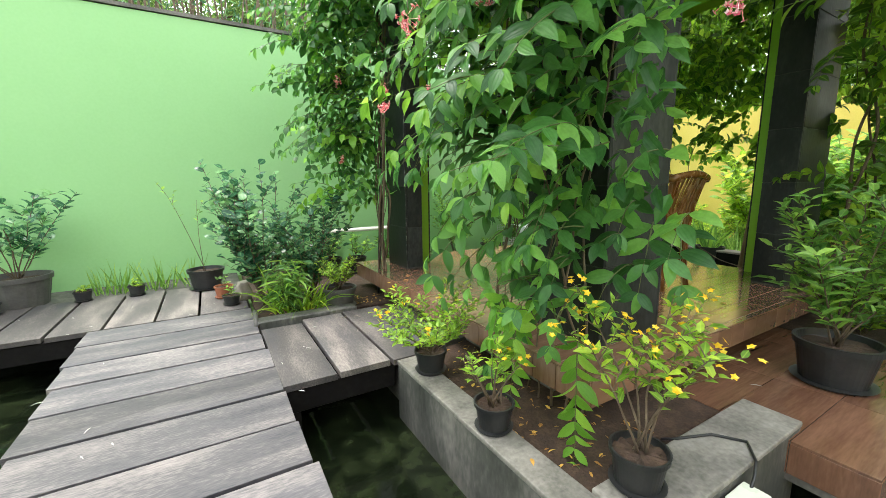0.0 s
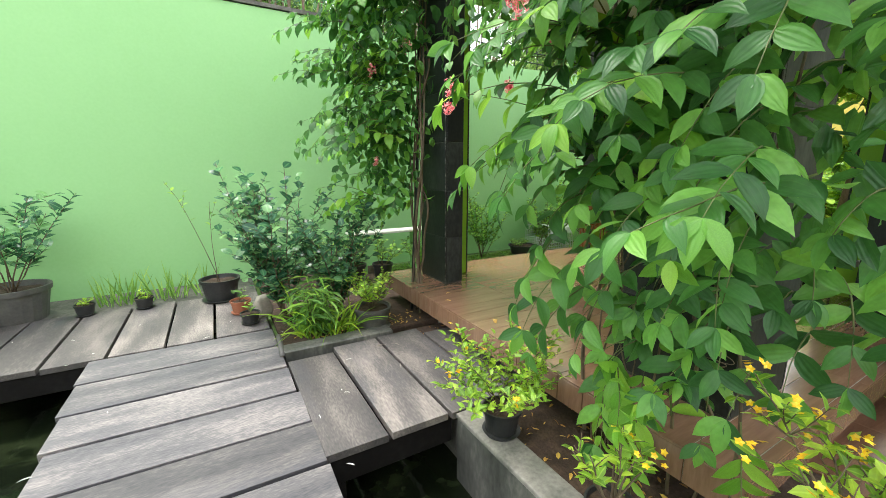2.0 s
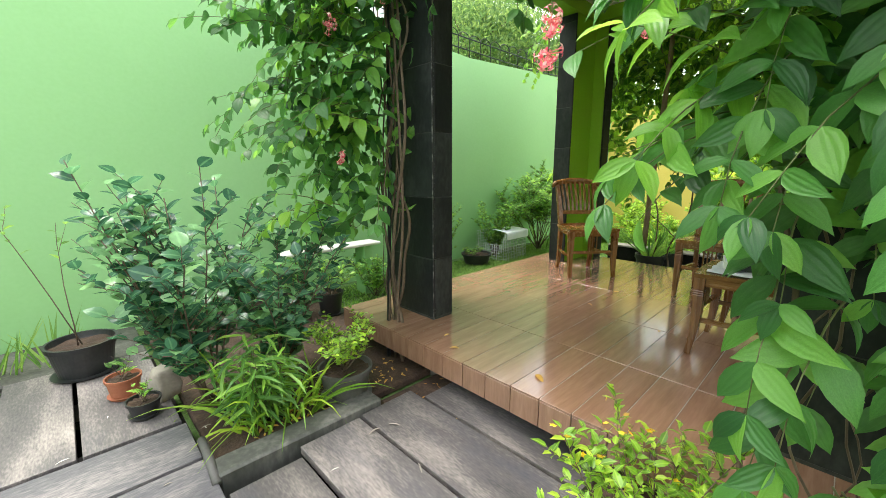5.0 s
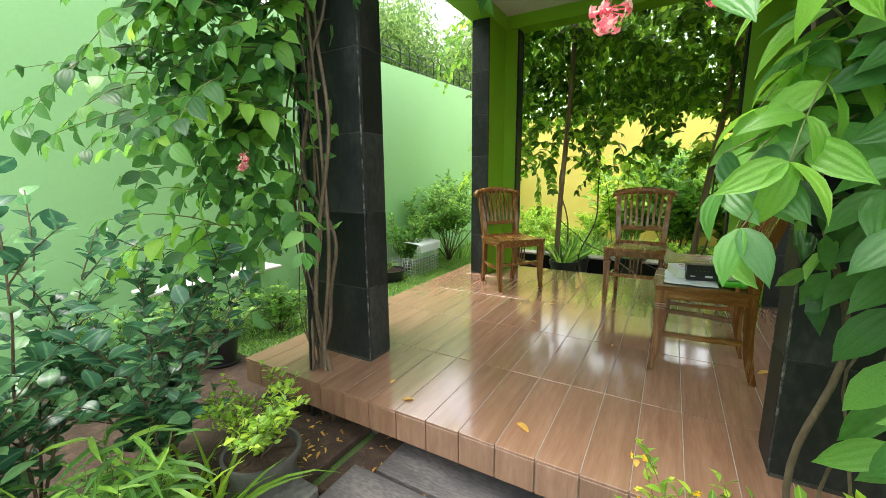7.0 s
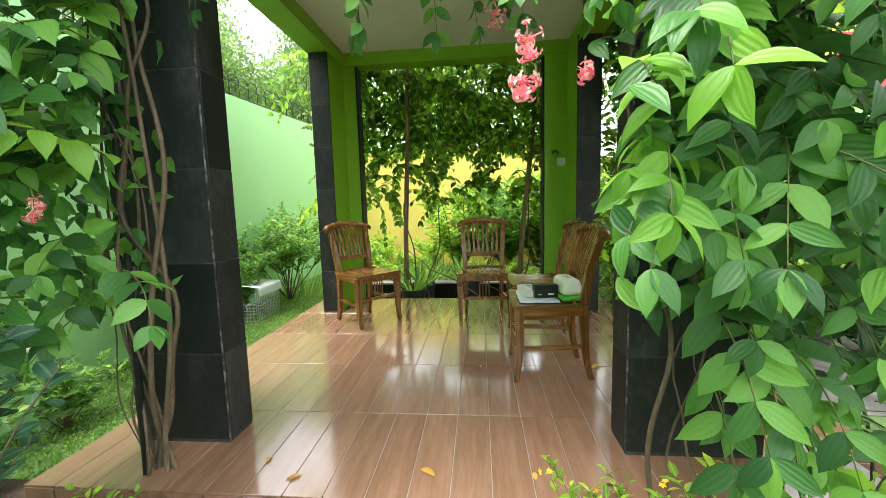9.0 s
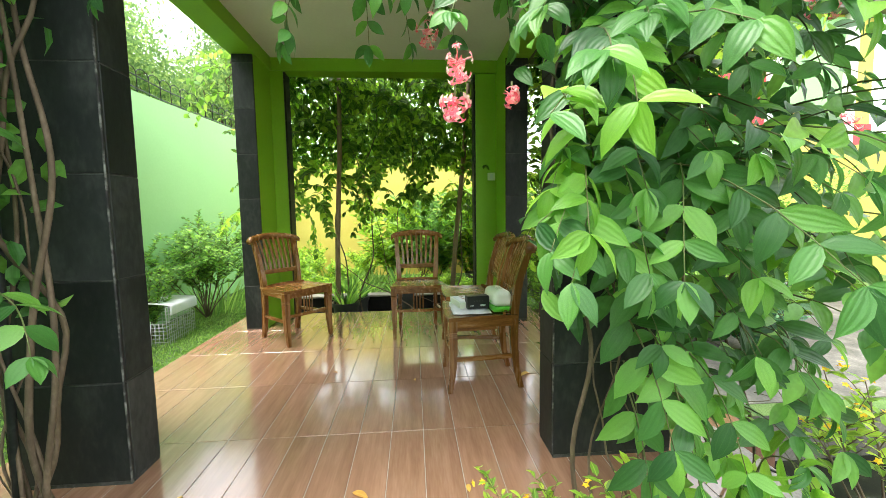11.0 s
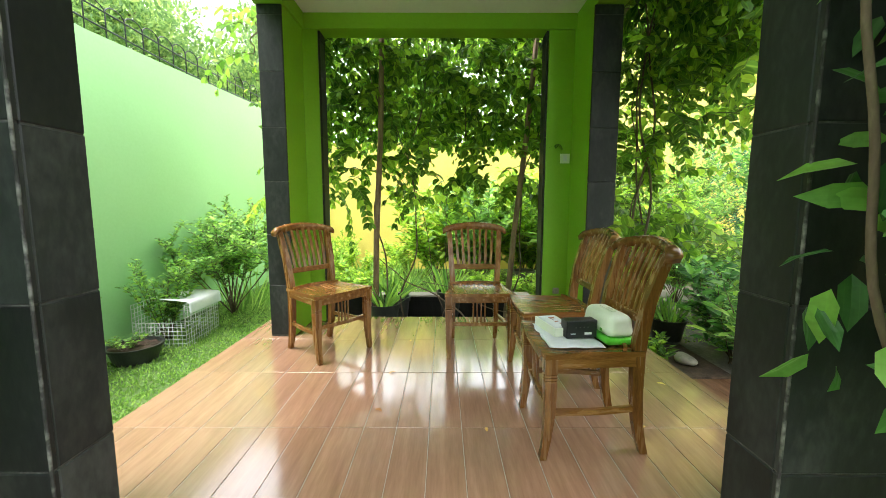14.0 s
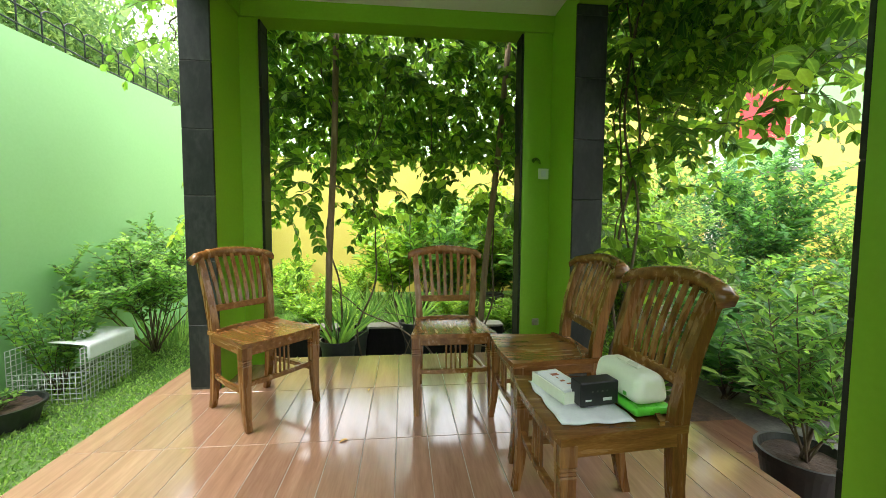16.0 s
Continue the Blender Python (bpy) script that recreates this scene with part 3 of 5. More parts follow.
def plank(parent, x0, x1, y0, y1, mat, turn=0.0):
    dx, dy = rng.uniform(-0.006, 0.006, 2)
    if x1 - x0 > y1 - y0:
        x0, x1 = x0 + dx, x1 + dy
    else:
        y0, y1 = y0 + dx, y1 + dy
    cx, cy = (x0 + x1) / 2, (y0 + y1) / 2
    o = slab("plank", (x0 - cx, x1 - cx, y0 - cy, y1 - cy, -0.038, 0), mat, parent, 0.0025, seg=2)
    o.location = (cx, cy, DECK + rng.uniform(-0.003, 0.002))
    o.rotation_euler = (rng.uniform(-0.004, 0.004), rng.uniform(-0.004, 0.004), turn + rng.uniform(-0.003, 0.003))


def build_deck():
    d = thing("deck", "weathered grey timber plank walkway over the pond", "deck", (0, 0, 0), kind="structure")
    g = 0.010
    y = 3.925
    for w in (0.345, 0.355, 0.315, 0.32, 0.32, 0.32, 0.32, 0.31, 0.32, 0.32, 0.31, 0.32, 0.32, 0.32, 0.32, 0.32):
        plank(d, -0.635 + (3.9 - y) * 0.05, 0.455 + (3.9 - y) * 0.02, y - w + g, y - g, M["plank"], -0.012)
        y -= w
    for x0, x1, y0, y1 in ((0.475, 0.775, 2.30, 3.29), (0.785, 1.10, 2.295, 3.35), (1.11, 1.44, 2.29, 3.36), (1.45, 1.70, 2.36, 3.26)):
        plank(d, x0 + g / 2, x1 - g / 2, y0, y1, M["plank_n"])
    x = 0.46
    for w in (0.385, 0.305, 0.325, 0.33, 0.33, 0.32, 0.33, 0.33, 0.33, 0.33):
        plank(d, x - w + g, x - g, 3.945, 5.05 + rng.uniform(-0.03, 0.03), M["plank_n"])
        x -= w
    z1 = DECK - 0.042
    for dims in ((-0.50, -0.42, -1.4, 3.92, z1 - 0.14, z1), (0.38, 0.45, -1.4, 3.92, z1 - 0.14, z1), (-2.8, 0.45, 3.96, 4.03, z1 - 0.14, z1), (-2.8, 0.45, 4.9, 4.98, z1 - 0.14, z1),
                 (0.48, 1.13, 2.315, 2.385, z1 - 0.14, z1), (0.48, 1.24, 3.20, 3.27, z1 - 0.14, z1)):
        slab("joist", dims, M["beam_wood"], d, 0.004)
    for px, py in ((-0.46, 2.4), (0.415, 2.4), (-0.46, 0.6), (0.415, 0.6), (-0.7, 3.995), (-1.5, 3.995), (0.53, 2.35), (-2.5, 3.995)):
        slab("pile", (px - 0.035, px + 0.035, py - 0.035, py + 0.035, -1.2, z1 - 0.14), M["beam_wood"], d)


def build_kerbs():
    z = -0.238
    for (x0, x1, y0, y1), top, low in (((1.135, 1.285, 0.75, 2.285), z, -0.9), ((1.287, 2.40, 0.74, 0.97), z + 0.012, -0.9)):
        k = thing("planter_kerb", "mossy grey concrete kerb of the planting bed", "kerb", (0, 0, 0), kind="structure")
        # sides take the darker stained tone; a thin paler top slab is added
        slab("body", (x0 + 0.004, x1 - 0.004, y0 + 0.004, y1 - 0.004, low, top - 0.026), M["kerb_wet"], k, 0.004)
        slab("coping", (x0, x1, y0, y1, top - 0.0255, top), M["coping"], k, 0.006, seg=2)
    tagged(slab("planter_kerb", (0.47, 1.25, 3.375, 3.50, -0.6, z + 0.035), M["kerb_wet"], None, 0.01), "dark low concrete kerb beside the deck", "kerb", kind="structure")
    tagged(slab("ledge", (-6, 0.46, 5.11, WALL_Y, -0.4, -0.26), M["concrete"], None, 0.01), "narrow cement ledge at the foot of the wall", "ledge", kind="structure")
    t = thing("terrace", "lower terrace of brown wood-look tiles beside the pavilion", "terrace", (0, 0, 0), kind="structure")
    slab("bed", (2.282, 3.84, 0.48, 1.55, -0.46, -0.282), M["concrete"], t)
    for i in range(3):
        for j in range(4):
            x, y = 2.27 + i * 0.61, 0.47 + j * 0.27
            slab("tile", (x, min(x + 0.607, 3.85), y, y + 0.267, -0.2815, -0.27), M["tile_wet"], t, 0.0012)
    for j in range(4):
        slab("edge_tile", (2.268, 2.279, 0.47 + j * 0.27, 0.737 + j * 0.27, -0.42, -0.2825), M["tile_wet"], t, 0.0012)
    for i in range(5):
        slab("edge_tile", (2.27 + i * 0.305, 2.572 + i * 0.305, 0.468, 0.479, -0.42, -0.2825), M["tile_wet"], t, 0.0012)


build_deck()
build_kerbs()

# ---- plants ----


def pot(name, at, r, h, material, label, taper=0.78, ribs=False, saucer=True, soil=True):
    p = thing(name, label, "plant pot", at)
    prof = [(0.0, 0.006), (r * taper, 0.006), (r * 0.97, h * 0.86), (r * 1.04, h * 0.86), (r * 1.06, h), (r * 0.97, h), (r * 0.93, h * 0.86), (r * 0.9, h * 0.80)]
    V, F, n = [], [], 40
    for k, (rr, z) in enumerate(prof):
        for i in range(n):
            w = 2 * math.pi * i / n
            q = rr * (1 + (0.018 * (i % 2) if ribs and 0 < k < 3 else 0))
            V.append((q * math.cos(w), q * math.sin(w), z))
        if k:
            for i in range(n):
                j = (i + 1) % n
                F.append(((k - 1) * n + i, (k - 1) * n + j, k * n + j, k * n + i))
    me = bpy.data.meshes.new("body")
    me.from_pydata(V, [], F)
    link_mesh("body", me, material, p)
    if soil:
        bm = bmesh.new()
        bmesh.ops.create_circle(bm, cap_ends=True, radius=r * 0.93, segments=28)
        bmesh.ops.poke(bm, faces=bm.faces)
        for v in bm.verts:
            v.co.z = h * 0.84 + rng.uniform(-0.006, 0.008)
        part("soil", bm, M["soil"], p)
    if saucer:
        bm = bmesh.new()
        bmesh.ops.create_cone(bm, cap_ends=True, radius1=r * taper * 1.12, radius2=r * taper * 1.3, depth=0.016, segments=32)
        bmesh.ops.translate(bm, vec=(0, 0, 0.007), verts=bm.verts)
        part("saucer", bm, material, p)
    return p


def shrub(name, at, h, spread, label, mat, stems=8, leaf=0.06, width=0.035, density=26, twigs=4, category="shrub", bare=0.25, upright=0.5,
          shape="simple", stem_r=0.008, stem_mat="bark", droop=0.15, flowers=None, n_flowers=0, lean=(0, 0)):
    """A bush: stems from the base, twigs off the stems, leaves spiralling along the twigs."""
    t = thing(name, label, category, at)
    rods, chunks, tips = [], [], []
    for s in range(stems):
        a = 2 * math.pi * (s + rng.uniform(-0.3, 0.3)) / stems
        out = rng.uniform(0.25, 1.0)
        d = np.array([math.cos(a) * out * spread / h + lean[0], math.sin(a) * out * spread / h + lean[1], 1.0 * (0.7 + upright)])
        ln = h * rng.uniform(0.75, 1.08)
        pts = arc((rng.normal(0, 0.012), rng.normal(0, 0.012), 0), d, ln, 0.15, 7, 0.07)
        rods.append((pts, stem_r, stem_r * 0.35))
        shoots = [(pts, bare)]
        for k in range(twigs):
            u = rng.uniform(bare, 0.92)
            p, dd = along(pts, u)
            b = rng.uniform(0, 2 * math.pi)
            nd = dd * 0.6 + np.array([math.cos(b), math.sin(b), 0.35]) * 0.8
            tw = arc(p, nd, h * rng.uniform(0.18, 0.36) * (1.15 - 0.5 * u), 0.1, 5, 0.08)
            rods.append((tw, stem_r * 0.45, stem_r * 0.2))
            shoots.append((tw, 0.1))
        for pp, st in shoots:
            total = np.linalg.norm(np.diff(pp, axis=0), axis=1).sum() * (1 - st)
            k = max(int(total * density), 3)
            P, D, N, L, W = [], [], [], [], []
            for j in range(k):
                u = st + (1 - st) * (j + rng.uniform(0, 0.6)) / k
                p, dd = along(pp, min(u, 0.999))
                b = 2.4 * j + rng.uniform(-0.4, 0.4)
                side = np.array([math.cos(b), math.sin(b), 0.25])
                P.append(p), D.append(side + dd * 0.55 - np.array([0, 0, droop]) + rng.normal(0, 0.15, 3))
                N.append(np.array([0, 0, 1.0]) + 0.5 * dd + rng.normal(0, 0.35, 3))
                q = rng.uniform(0.65, 1.15)
                L.append(leaf * q), W.append(width * q)
            chunks.append((P, D, N, L, W))
            tips.append(pp[-1])
    tubes("woody_stem", rods, M[stem_mat], t, n=5)
    leaves("foliage", *gather(chunks), mat, t, shape)
    if flowers:
        P, D, N, L, W = [], [], [], [], []
        rng.shuffle(tips)
        for p in tips[:n_flowers]:
            for f in range(rng.integers(2, 6)):
                c = np.array(p) + rng.normal(0, 0.013, 3) + np.array([0, 0, 0.012])
                up = unit(rng.normal(0, 0.5, 3) + np.array([0, 0, 1.0]))
                e1 = unit(np.cross(up, (0.3, 0.9, 0.1)))
                e2 = np.cross(up, e1)
                for k in range(5):
                    a = 2 * math.pi * k / 5
                    P.append(c), D.append(e1 * math.cos(a) + e2 * math.sin(a) + up * 0.25), N.append(up), L.append(0.013), W.append(0.010)
        leaves("blossom", P, D, N, L, W, M[flowers], t)
    return t


def blades(name, at, h, radius, count, label, mat, width=0.012, category="grass clump", arch=0.6, upright=1.0, lx=1.0):
    """Strap leaves that rise from the soil and arch over."""
    t = thing(name, label, category, at)
    V, F, U = [], [], []
    for i in range(count):
        a = rng.uniform(0, 2 * math.pi)
        r = radius * math.sqrt(rng.uniform())
        p = np.array([math.cos(a) * r * lx, math.sin(a) * r, 0])
        d = unit(np.array([math.cos(a) * 0.5, math.sin(a) * 0.5, upright]) + rng.normal(0, 0.2, 3))
        ln = h * rng.uniform(0.55, 1.1)
        c = arc(p, d, ln, arch * rng.uniform(0.4, 1.6), 6, 0.03)
        side = unit(np.cross(d, rng.normal(0, 1, 3)))
        o = len(V)
        for k, q in enumerate(c):
            w = width * 0.5 * (1 - (k / 5) ** 2) * (0.6 + 0.4 * min(k, 2) / 2) + 0.0006
            V += [q - side * w, q + side * w]
            U += [(-1, k / 5), (1, k / 5)]
            if k:
                F.append((o + 2 * k - 2, o + 2 * k - 1, o + 2 * k + 1, o + 2 * k))
    me = bpy.data.meshes.new("blade_tuft")
    me.from_pydata(V, [], F)
    layer = me.uv_layers.new(name="UVMap")
    idx = np.zeros(len(me.loops), int)
    me.loops.foreach_get("vertex_index", idx)
    layer.data.foreach_set("uv", np.array(U, float)[idx].ravel())
    link_mesh("blade_tuft", me, mat, t)
    return t


FLOWER = []


def flower_mesh():
    """Five petals round the mouth of a thin tube, facing +z."""
    T, U0, F = TEMPLATES["simple"]
    V, faces, uv = [], [], []
    for k in range(5):
        a = 2 * math.pi * k / 5
        o = len(V)
        for x, y, z in T:
            px, py = x * 0.012, 0.002 + y * 0.016
            V.append((px * math.cos(a) - py * math.sin(a), px * math.sin(a) + py * math.cos(a), 0.004 + z * 0.016 - 0.004 * y * y))
        faces += [tuple(i + o for i in f) for f in F]
        uv += [tuple(q) for q in U0]
    vs, fs = tube_data([(0, 0, -0.045), (0.002, 0, -0.02), (0, 0, 0.004)], [0.0012, 0.0014, 0.0024], 5)
    o = len(V)
    V += [tuple(v) for v in vs]
    uv += [(0, 0)] * len(vs)
    faces += [tuple(i + o for i in f) for f in fs]
    me = bpy.data.meshes.new("flower")
    me.from_pydata(V, [], faces)
    layer = me.uv_layers.new(name="UVMap")
    idx = np.zeros(len(me.loops), int)
    me.loops.foreach_get("vertex_index", idx)
    layer.data.foreach_set("uv", np.array(uv, float)[idx].ravel())
    me.materials.append(M["petal"])
    return me


def flower_cluster(parent, p, size, count=20):
    """Hanging bunch of long-tubed pink flowers."""
    if not FLOWER:
        FLOWER.append(flower_mesh())
    cl = tubes("flower_cluster", [([(0, 0, size * 1.5), (0.004, 0, size * 0.6), (0, 0, 0)], 0.003, 0.002)], M["stem"], parent, "cluster of pink and red tubular flowers", n=5)
    cl.location = p
    for k in range(count):
        d = Vector(unit(rng.normal(0, 1, 3) + np.array([0, 0, -0.7])))
        f = new("flower", FLOWER[0])
        f.matrix_basis = Matrix.Translation(Vector((d.x, d.y, d.z * 1.4)) * size * rng.uniform(0.35, 1.2)) @ d.to_track_quat("Z", "Y").to_matrix().to_4x4() @ Matrix.Scale(rng.uniform(0.55, 0.9), 4)
        f.parent = cl


def cane(a, b, r, amp, loops):
    """A woody stem from a to b that wanders and loops about its line."""
    a, b = np.array(a, float), np.array(b, float)
    n = 46
    ph = rng.uniform(0, 6.28, 4)
    pts = []
    for i in range(n):
        u = i / (n - 1)
        w = min(1, u * 8)
        off = np.array([math.sin(ph[0] + u * loops * 6.28) * 0.5 + math.sin(ph[1] + u * loops * 15) * 0.22, math.sin(ph[2] + u * loops * 7.6) + math.sin(ph[3] + u * loops * 17) * 0.28, 0]) * amp * w
        pts.append(a + (b - a) * u + off)
    return pts, r, r * 0.5


def vine(name, label, trunks, origins, outward, n_shoots, length, leaf, width, sag, flowers=(), single=300, near=None, fills=(), spacing=0.055,
         mat="leaf_vine", face_up=0.6, up_start=0.4, young=0.0, wander=(0.03, 1.6), extra=(), view_bound=None):
    """A climber: twisted woody trunks, arching leafy shoots (some of them young and pale), flower bunches."""
    t = thing(name, label, "climbing vine", (0, 0, 0))
    rods = [cane(a, b, r * rng.uniform(0.5, 1.25), wander[0] * rng.uniform(0.7, 1.3), wander[1] * rng.uniform(0.6, 1.4)) for a, b, r in trunks]
    tubes("trunk", rods, M["bark"], t, "twisted brown woody stems", n=7)
    chunks, srods, pale = [], [], []
    for s in range(n_shoots + len(extra)):
        if s < n_shoots:
            o, w = origins(s), np.array(outward(s)) + rng.normal(0, 0.25, 3)
            ln = (length(o) if callable(length) else length) * rng.uniform(0.6, 1.25)
            d, sg = w + np.array([0, 0, up_start * rng.uniform(0, 1.5)]), sag * rng.uniform(0.6, 1.3)
        else:
            o, w, ln, sg = extra[s - n_shoots]
            w = d = np.array(w, float)
        pts = arc(o, d, ln, sg, 8, 0.05)
        # cut shoots where they pass the edge fitted to the camera's view
        if view_bound is not None:
            good = next((i for i, p in enumerate(pts) if not view_bound(p)), len(pts))
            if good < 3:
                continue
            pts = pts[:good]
        srods.append((pts, 0.0035, 0.0012))
        face = unit(np.array([w[0], w[1], 0]) + np.array([0, 0, face_up]) + rng.normal(0, 0.3, 3))
        c = shoot_leaves(pts, spacing, leaf, width, 0.55, 0.1, face)
        chunks.append(c)
        pale.append(np.full(len(c[0]), rng.uniform() < young))
    tubes("shoot_tangle", srods, M["stem"], t, n=4)["kind"] = "stuff"
    P, D, N, L, W = gather(chunks)
    pale = np.concatenate(pale)
    # drop leaves whose tips pass that view-fitted edge
    if view_bound is not None:
        keep = np.array([view_bound(p + unit(d) * l) for p, d, l in zip(P, D, L)])
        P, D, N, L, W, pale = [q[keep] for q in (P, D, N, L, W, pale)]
    order = np.argsort(np.linalg.norm(P - np.array(near), axis=1)) if near is not None else np.arange(len(P))
    k = single if near is not None else 0
    for flag, m in ((False, mat), (True, "leaf_spray")):
        a = [i for i in order[:k] if pale[i] == flag]
        b = [i for i in order[k:] if pale[i] == flag]
        if a:
            single_leaves(P[a], D[a], N[a], L[a], W[a], M[m], t)
        if b:
            leaves("leafage", P[b], D[b], N[b], L[b], W[b], M[m], t, "oval", stuff=True)
    for n, lo, hi in fills:
        lo, hi = np.array(lo), np.array(hi)
        P = lo + (hi - lo) * rng.uniform(0, 1, (n, 3))
        D = rng.normal(0, 0.6, (n, 3)) + np.array([0, 0, -0.7])
        N = rng.normal(0, 0.6, (n, 3)) + np.array(outward(0)) + np.array([0, 0, 0.4])
        q = rng.uniform(0.6, 1.1, n)
        leaves("inner_leafage", P, D, N, leaf * q, width * q, M[mat], t, "simple", stuff=True)
    for p, s in flowers:
        flower_cluster(t, p, s)
    return t


U = rng.uniform


def start_sw(s):
    k = s % 10
    if k == 1:
        return (U(1.48, 1.66), U(1.2, 1.8), U(0.12, 0.7))
    if k == 2:
        return (U(1.72, 1.95), U(1.02, 1.32), U(0.6, 2.3))
    if k in (3, 4, 7):
        return (U(1.55, 1.80), U(1.70, 1.98), U(0.9, 1.9))
    z = 0.42 + 2.0 * U() ** 0.8
    q = min(max((z - 0.35) / 0.5, 0), 1)
    return (U(1.60 - 0.14 * q, 1.83), 1.9 - 0.75 * U() ** 1.2, z)


def view_bound_sw(p):
    """Edge of the curtain fitted to the camera's view: it draws back towards the pier and near the floor."""
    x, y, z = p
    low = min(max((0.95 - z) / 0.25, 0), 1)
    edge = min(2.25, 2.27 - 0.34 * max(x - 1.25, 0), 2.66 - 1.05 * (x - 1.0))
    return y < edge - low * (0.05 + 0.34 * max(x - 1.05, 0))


def out_sw(s):
    return (-0.85, U(0.1, 0.75), 0.12) if s % 10 in (3, 4, 7) else (-1.0, U(-0.5, 0.15), 0.1)


def reach_sw(o):
    if o[1] < 1.32 and o[0] > 1.7:
        return 0.34
    if o[2] < 0.72:
        return 0.26
    return 0.36 + 0.30 * min(max((o[2] - 0.7) / 0.35, 0), 1)


def build_vines():
    # over the south-west pier: hangs west and north of it in a loose curtain
    vine("flowering_vine", "large-leaved flowering vine hanging thickly over a slate pier", [((1.60, 1.28 + 0.09 * k, -0.27), (1.72, 1.33 + 0.09 * k, 2.7), 0.009 - 0.0008 * k) for k in range(7)] + [((1.62, 1.88, -0.25), (1.74, 2.0, 2.6), 0.008), ((1.60, 1.75, -0.25), (1.72, 1.95, 2.5), 0.007)],
         start_sw, out_sw, 180, reach_sw, 0.130, 0.058, 1.6, view_bound=view_bound_sw,
         flowers=[((1.15, 2.39, 1.36), 0.029), ((1.15, 2.395, 1.28), 0.033), ((1.36, 2.22, 1.36), 0.022), ((1.70, 0.85, 1.42), 0.07), ((1.0, 1.75, 1.5), 0.045), ((1.2, 1.5, 1.55), 0.045)], near=(0.55, 1.9, 0.8),
         # second fill: unseen overhead leaves, added to shade the curtain below
         fills=[(420, (1.58, 1.05, 0.7), (1.84, 1.95, 1.9)), (2600, (1.08, 0.8, 2.0), (1.95, 2.15, 2.9))], spacing=0.084, face_up=0.85, young=0.10, wander=(0.05, 2.2),
         extra=[((1.7, 2.0, 1.45), (-0.85, 0.15, 0.3), 0.75, 1.0), ((1.6, 1.9, 1.2), (-0.8, 0.3, 0.3), 0.62, 1.3),
                ((1.50, 1.88, 0.80), (-0.75, 0.10, -0.1), 0.50, 1.5), ((1.46, 1.76, 0.68), (-0.7, 0.12, -0.05), 0.46, 1.8), ((1.50, 1.64, 0.62), (-0.75, 0.0, 0.0), 0.42, 1.8), ((1.52, 1.82, 0.52), (-0.65, 0.05, -0.1), 0.42, 1.5),
               
                ((1.5, 1.55, 1.25), (-0.9, -0.1, 0.3), 0.6, 1.3), ((1.5, 1.35, 1.35), (-0.85, -0.2, 0.25), 0.62, 1.2)])
    vine("flowering_shoot", "leafy shoot with pink flower bunches hanging from the roof edge", [((1.76, 2.25, 2.42), (1.62, 2.27, 1.95), 0.005)],
         lambda s: (1.62, 2.27, 1.95), lambda s: (-0.8, 0.1, 0.0), 1, 0.2, 0.09, 0.06, 1.0, single=40, near=(0.6, 2.4, 1.2), spacing=0.09, wander=(0.012, 1.0),
         extra=[((1.62, 2.27, 1.95), (-0.45, 0.12, -0.35), 0.68, 0.25), ((1.64, 2.26, 2.0), (-0.3, -0.03, -0.5), 0.6, 0.2)])
    # low pendant sprays of the same vine
    vine("hanging_spray", "pale green pinnate vine shoots trailing over the kerb", [((1.62, 1.4, 0.3), (1.50, 1.3, 0.42), 0.004)],
         lambda s: (U(1.42, 1.55), U(1.35, 1.9), U(0.15, 0.4)), lambda s: (-0.6, U(-0.3, 0.3), -0.1), 3, 0.36, 0.105, 0.044, 2.6, near=(0.6, 1.4, 0.0), spacing=0.044, mat="leaf_spray", face_up=0.12,
         extra=[((1.48, 1.22, 0.24), (-0.9, -0.55, -1.9), 0.52, 1.2), ((1.46, 1.52, 0.30), (-1.0, -0.4, -1.0), 0.46, 1.9)])
    # over the north-west pier
    vine("flowering_vine", "dense flowering vine climbing a slate pier", [((1.64 + 0.02 * (k % 3), 3.70 + 0.025 * k, -0.27), (1.72 + 0.01 * k, 3.74 + 0.035 * k, 2.7), 0.0135 - 0.0011 * k) for k in range(9)],
         lambda s: (U(1.32, 1.76), U(3.70, 4.4), 0.55 + 2.05 * U() ** 0.8), lambda s: (-0.9, U(-0.4, 0.5), 0.1), 120, lambda o: 0.34 + 0.26 * min(max((o[2] - 0.6) / 0.9, 0), 1), 0.115, 0.064, 1.4,
         flowers=[((1.28, 3.72, 1.06), 0.032), ((1.30, 3.8, 1.75), 0.045), ((1.5, 3.6, 1.9), 0.045)], near=(0.6, 2.8, 1.0),
         fills=[(450, (1.38, 3.72, 0.7), (1.82, 4.4, 1.9)), (700, (1.2, 3.6, 1.95), (1.85, 4.5, 2.8))], spacing=0.07, young=0.16, face_up=0.8, wander=(0.062, 1.5))
    # along the roof edge between the two
    vine("roof_vine", "flowering vine trailing from the roof edge", [((1.78, 1.9, 2.42), (1.78, 3.7, 2.42), 0.010)],
         lambda s: (U(1.70, 1.86), 3.5 - 1.4 * U() ** 0.6, U(2.2, 2.45)), lambda s: (U(-0.5, 0.3), U(-0.5, 0.5), -0.4), 30, 0.62, 0.11, 0.055, 3.0,
         flowers=[((1.80, 2.42, 1.72), 0.05)], near=(0.8, 2.7, 1.6), single=150, spacing=0.075,
         # leaf mass above the roof edge, out of view, added to keep light off the vines
         fills=[(1500, (1.35, 0.9, 2.45), (1.85, 4.5, 2.95))])
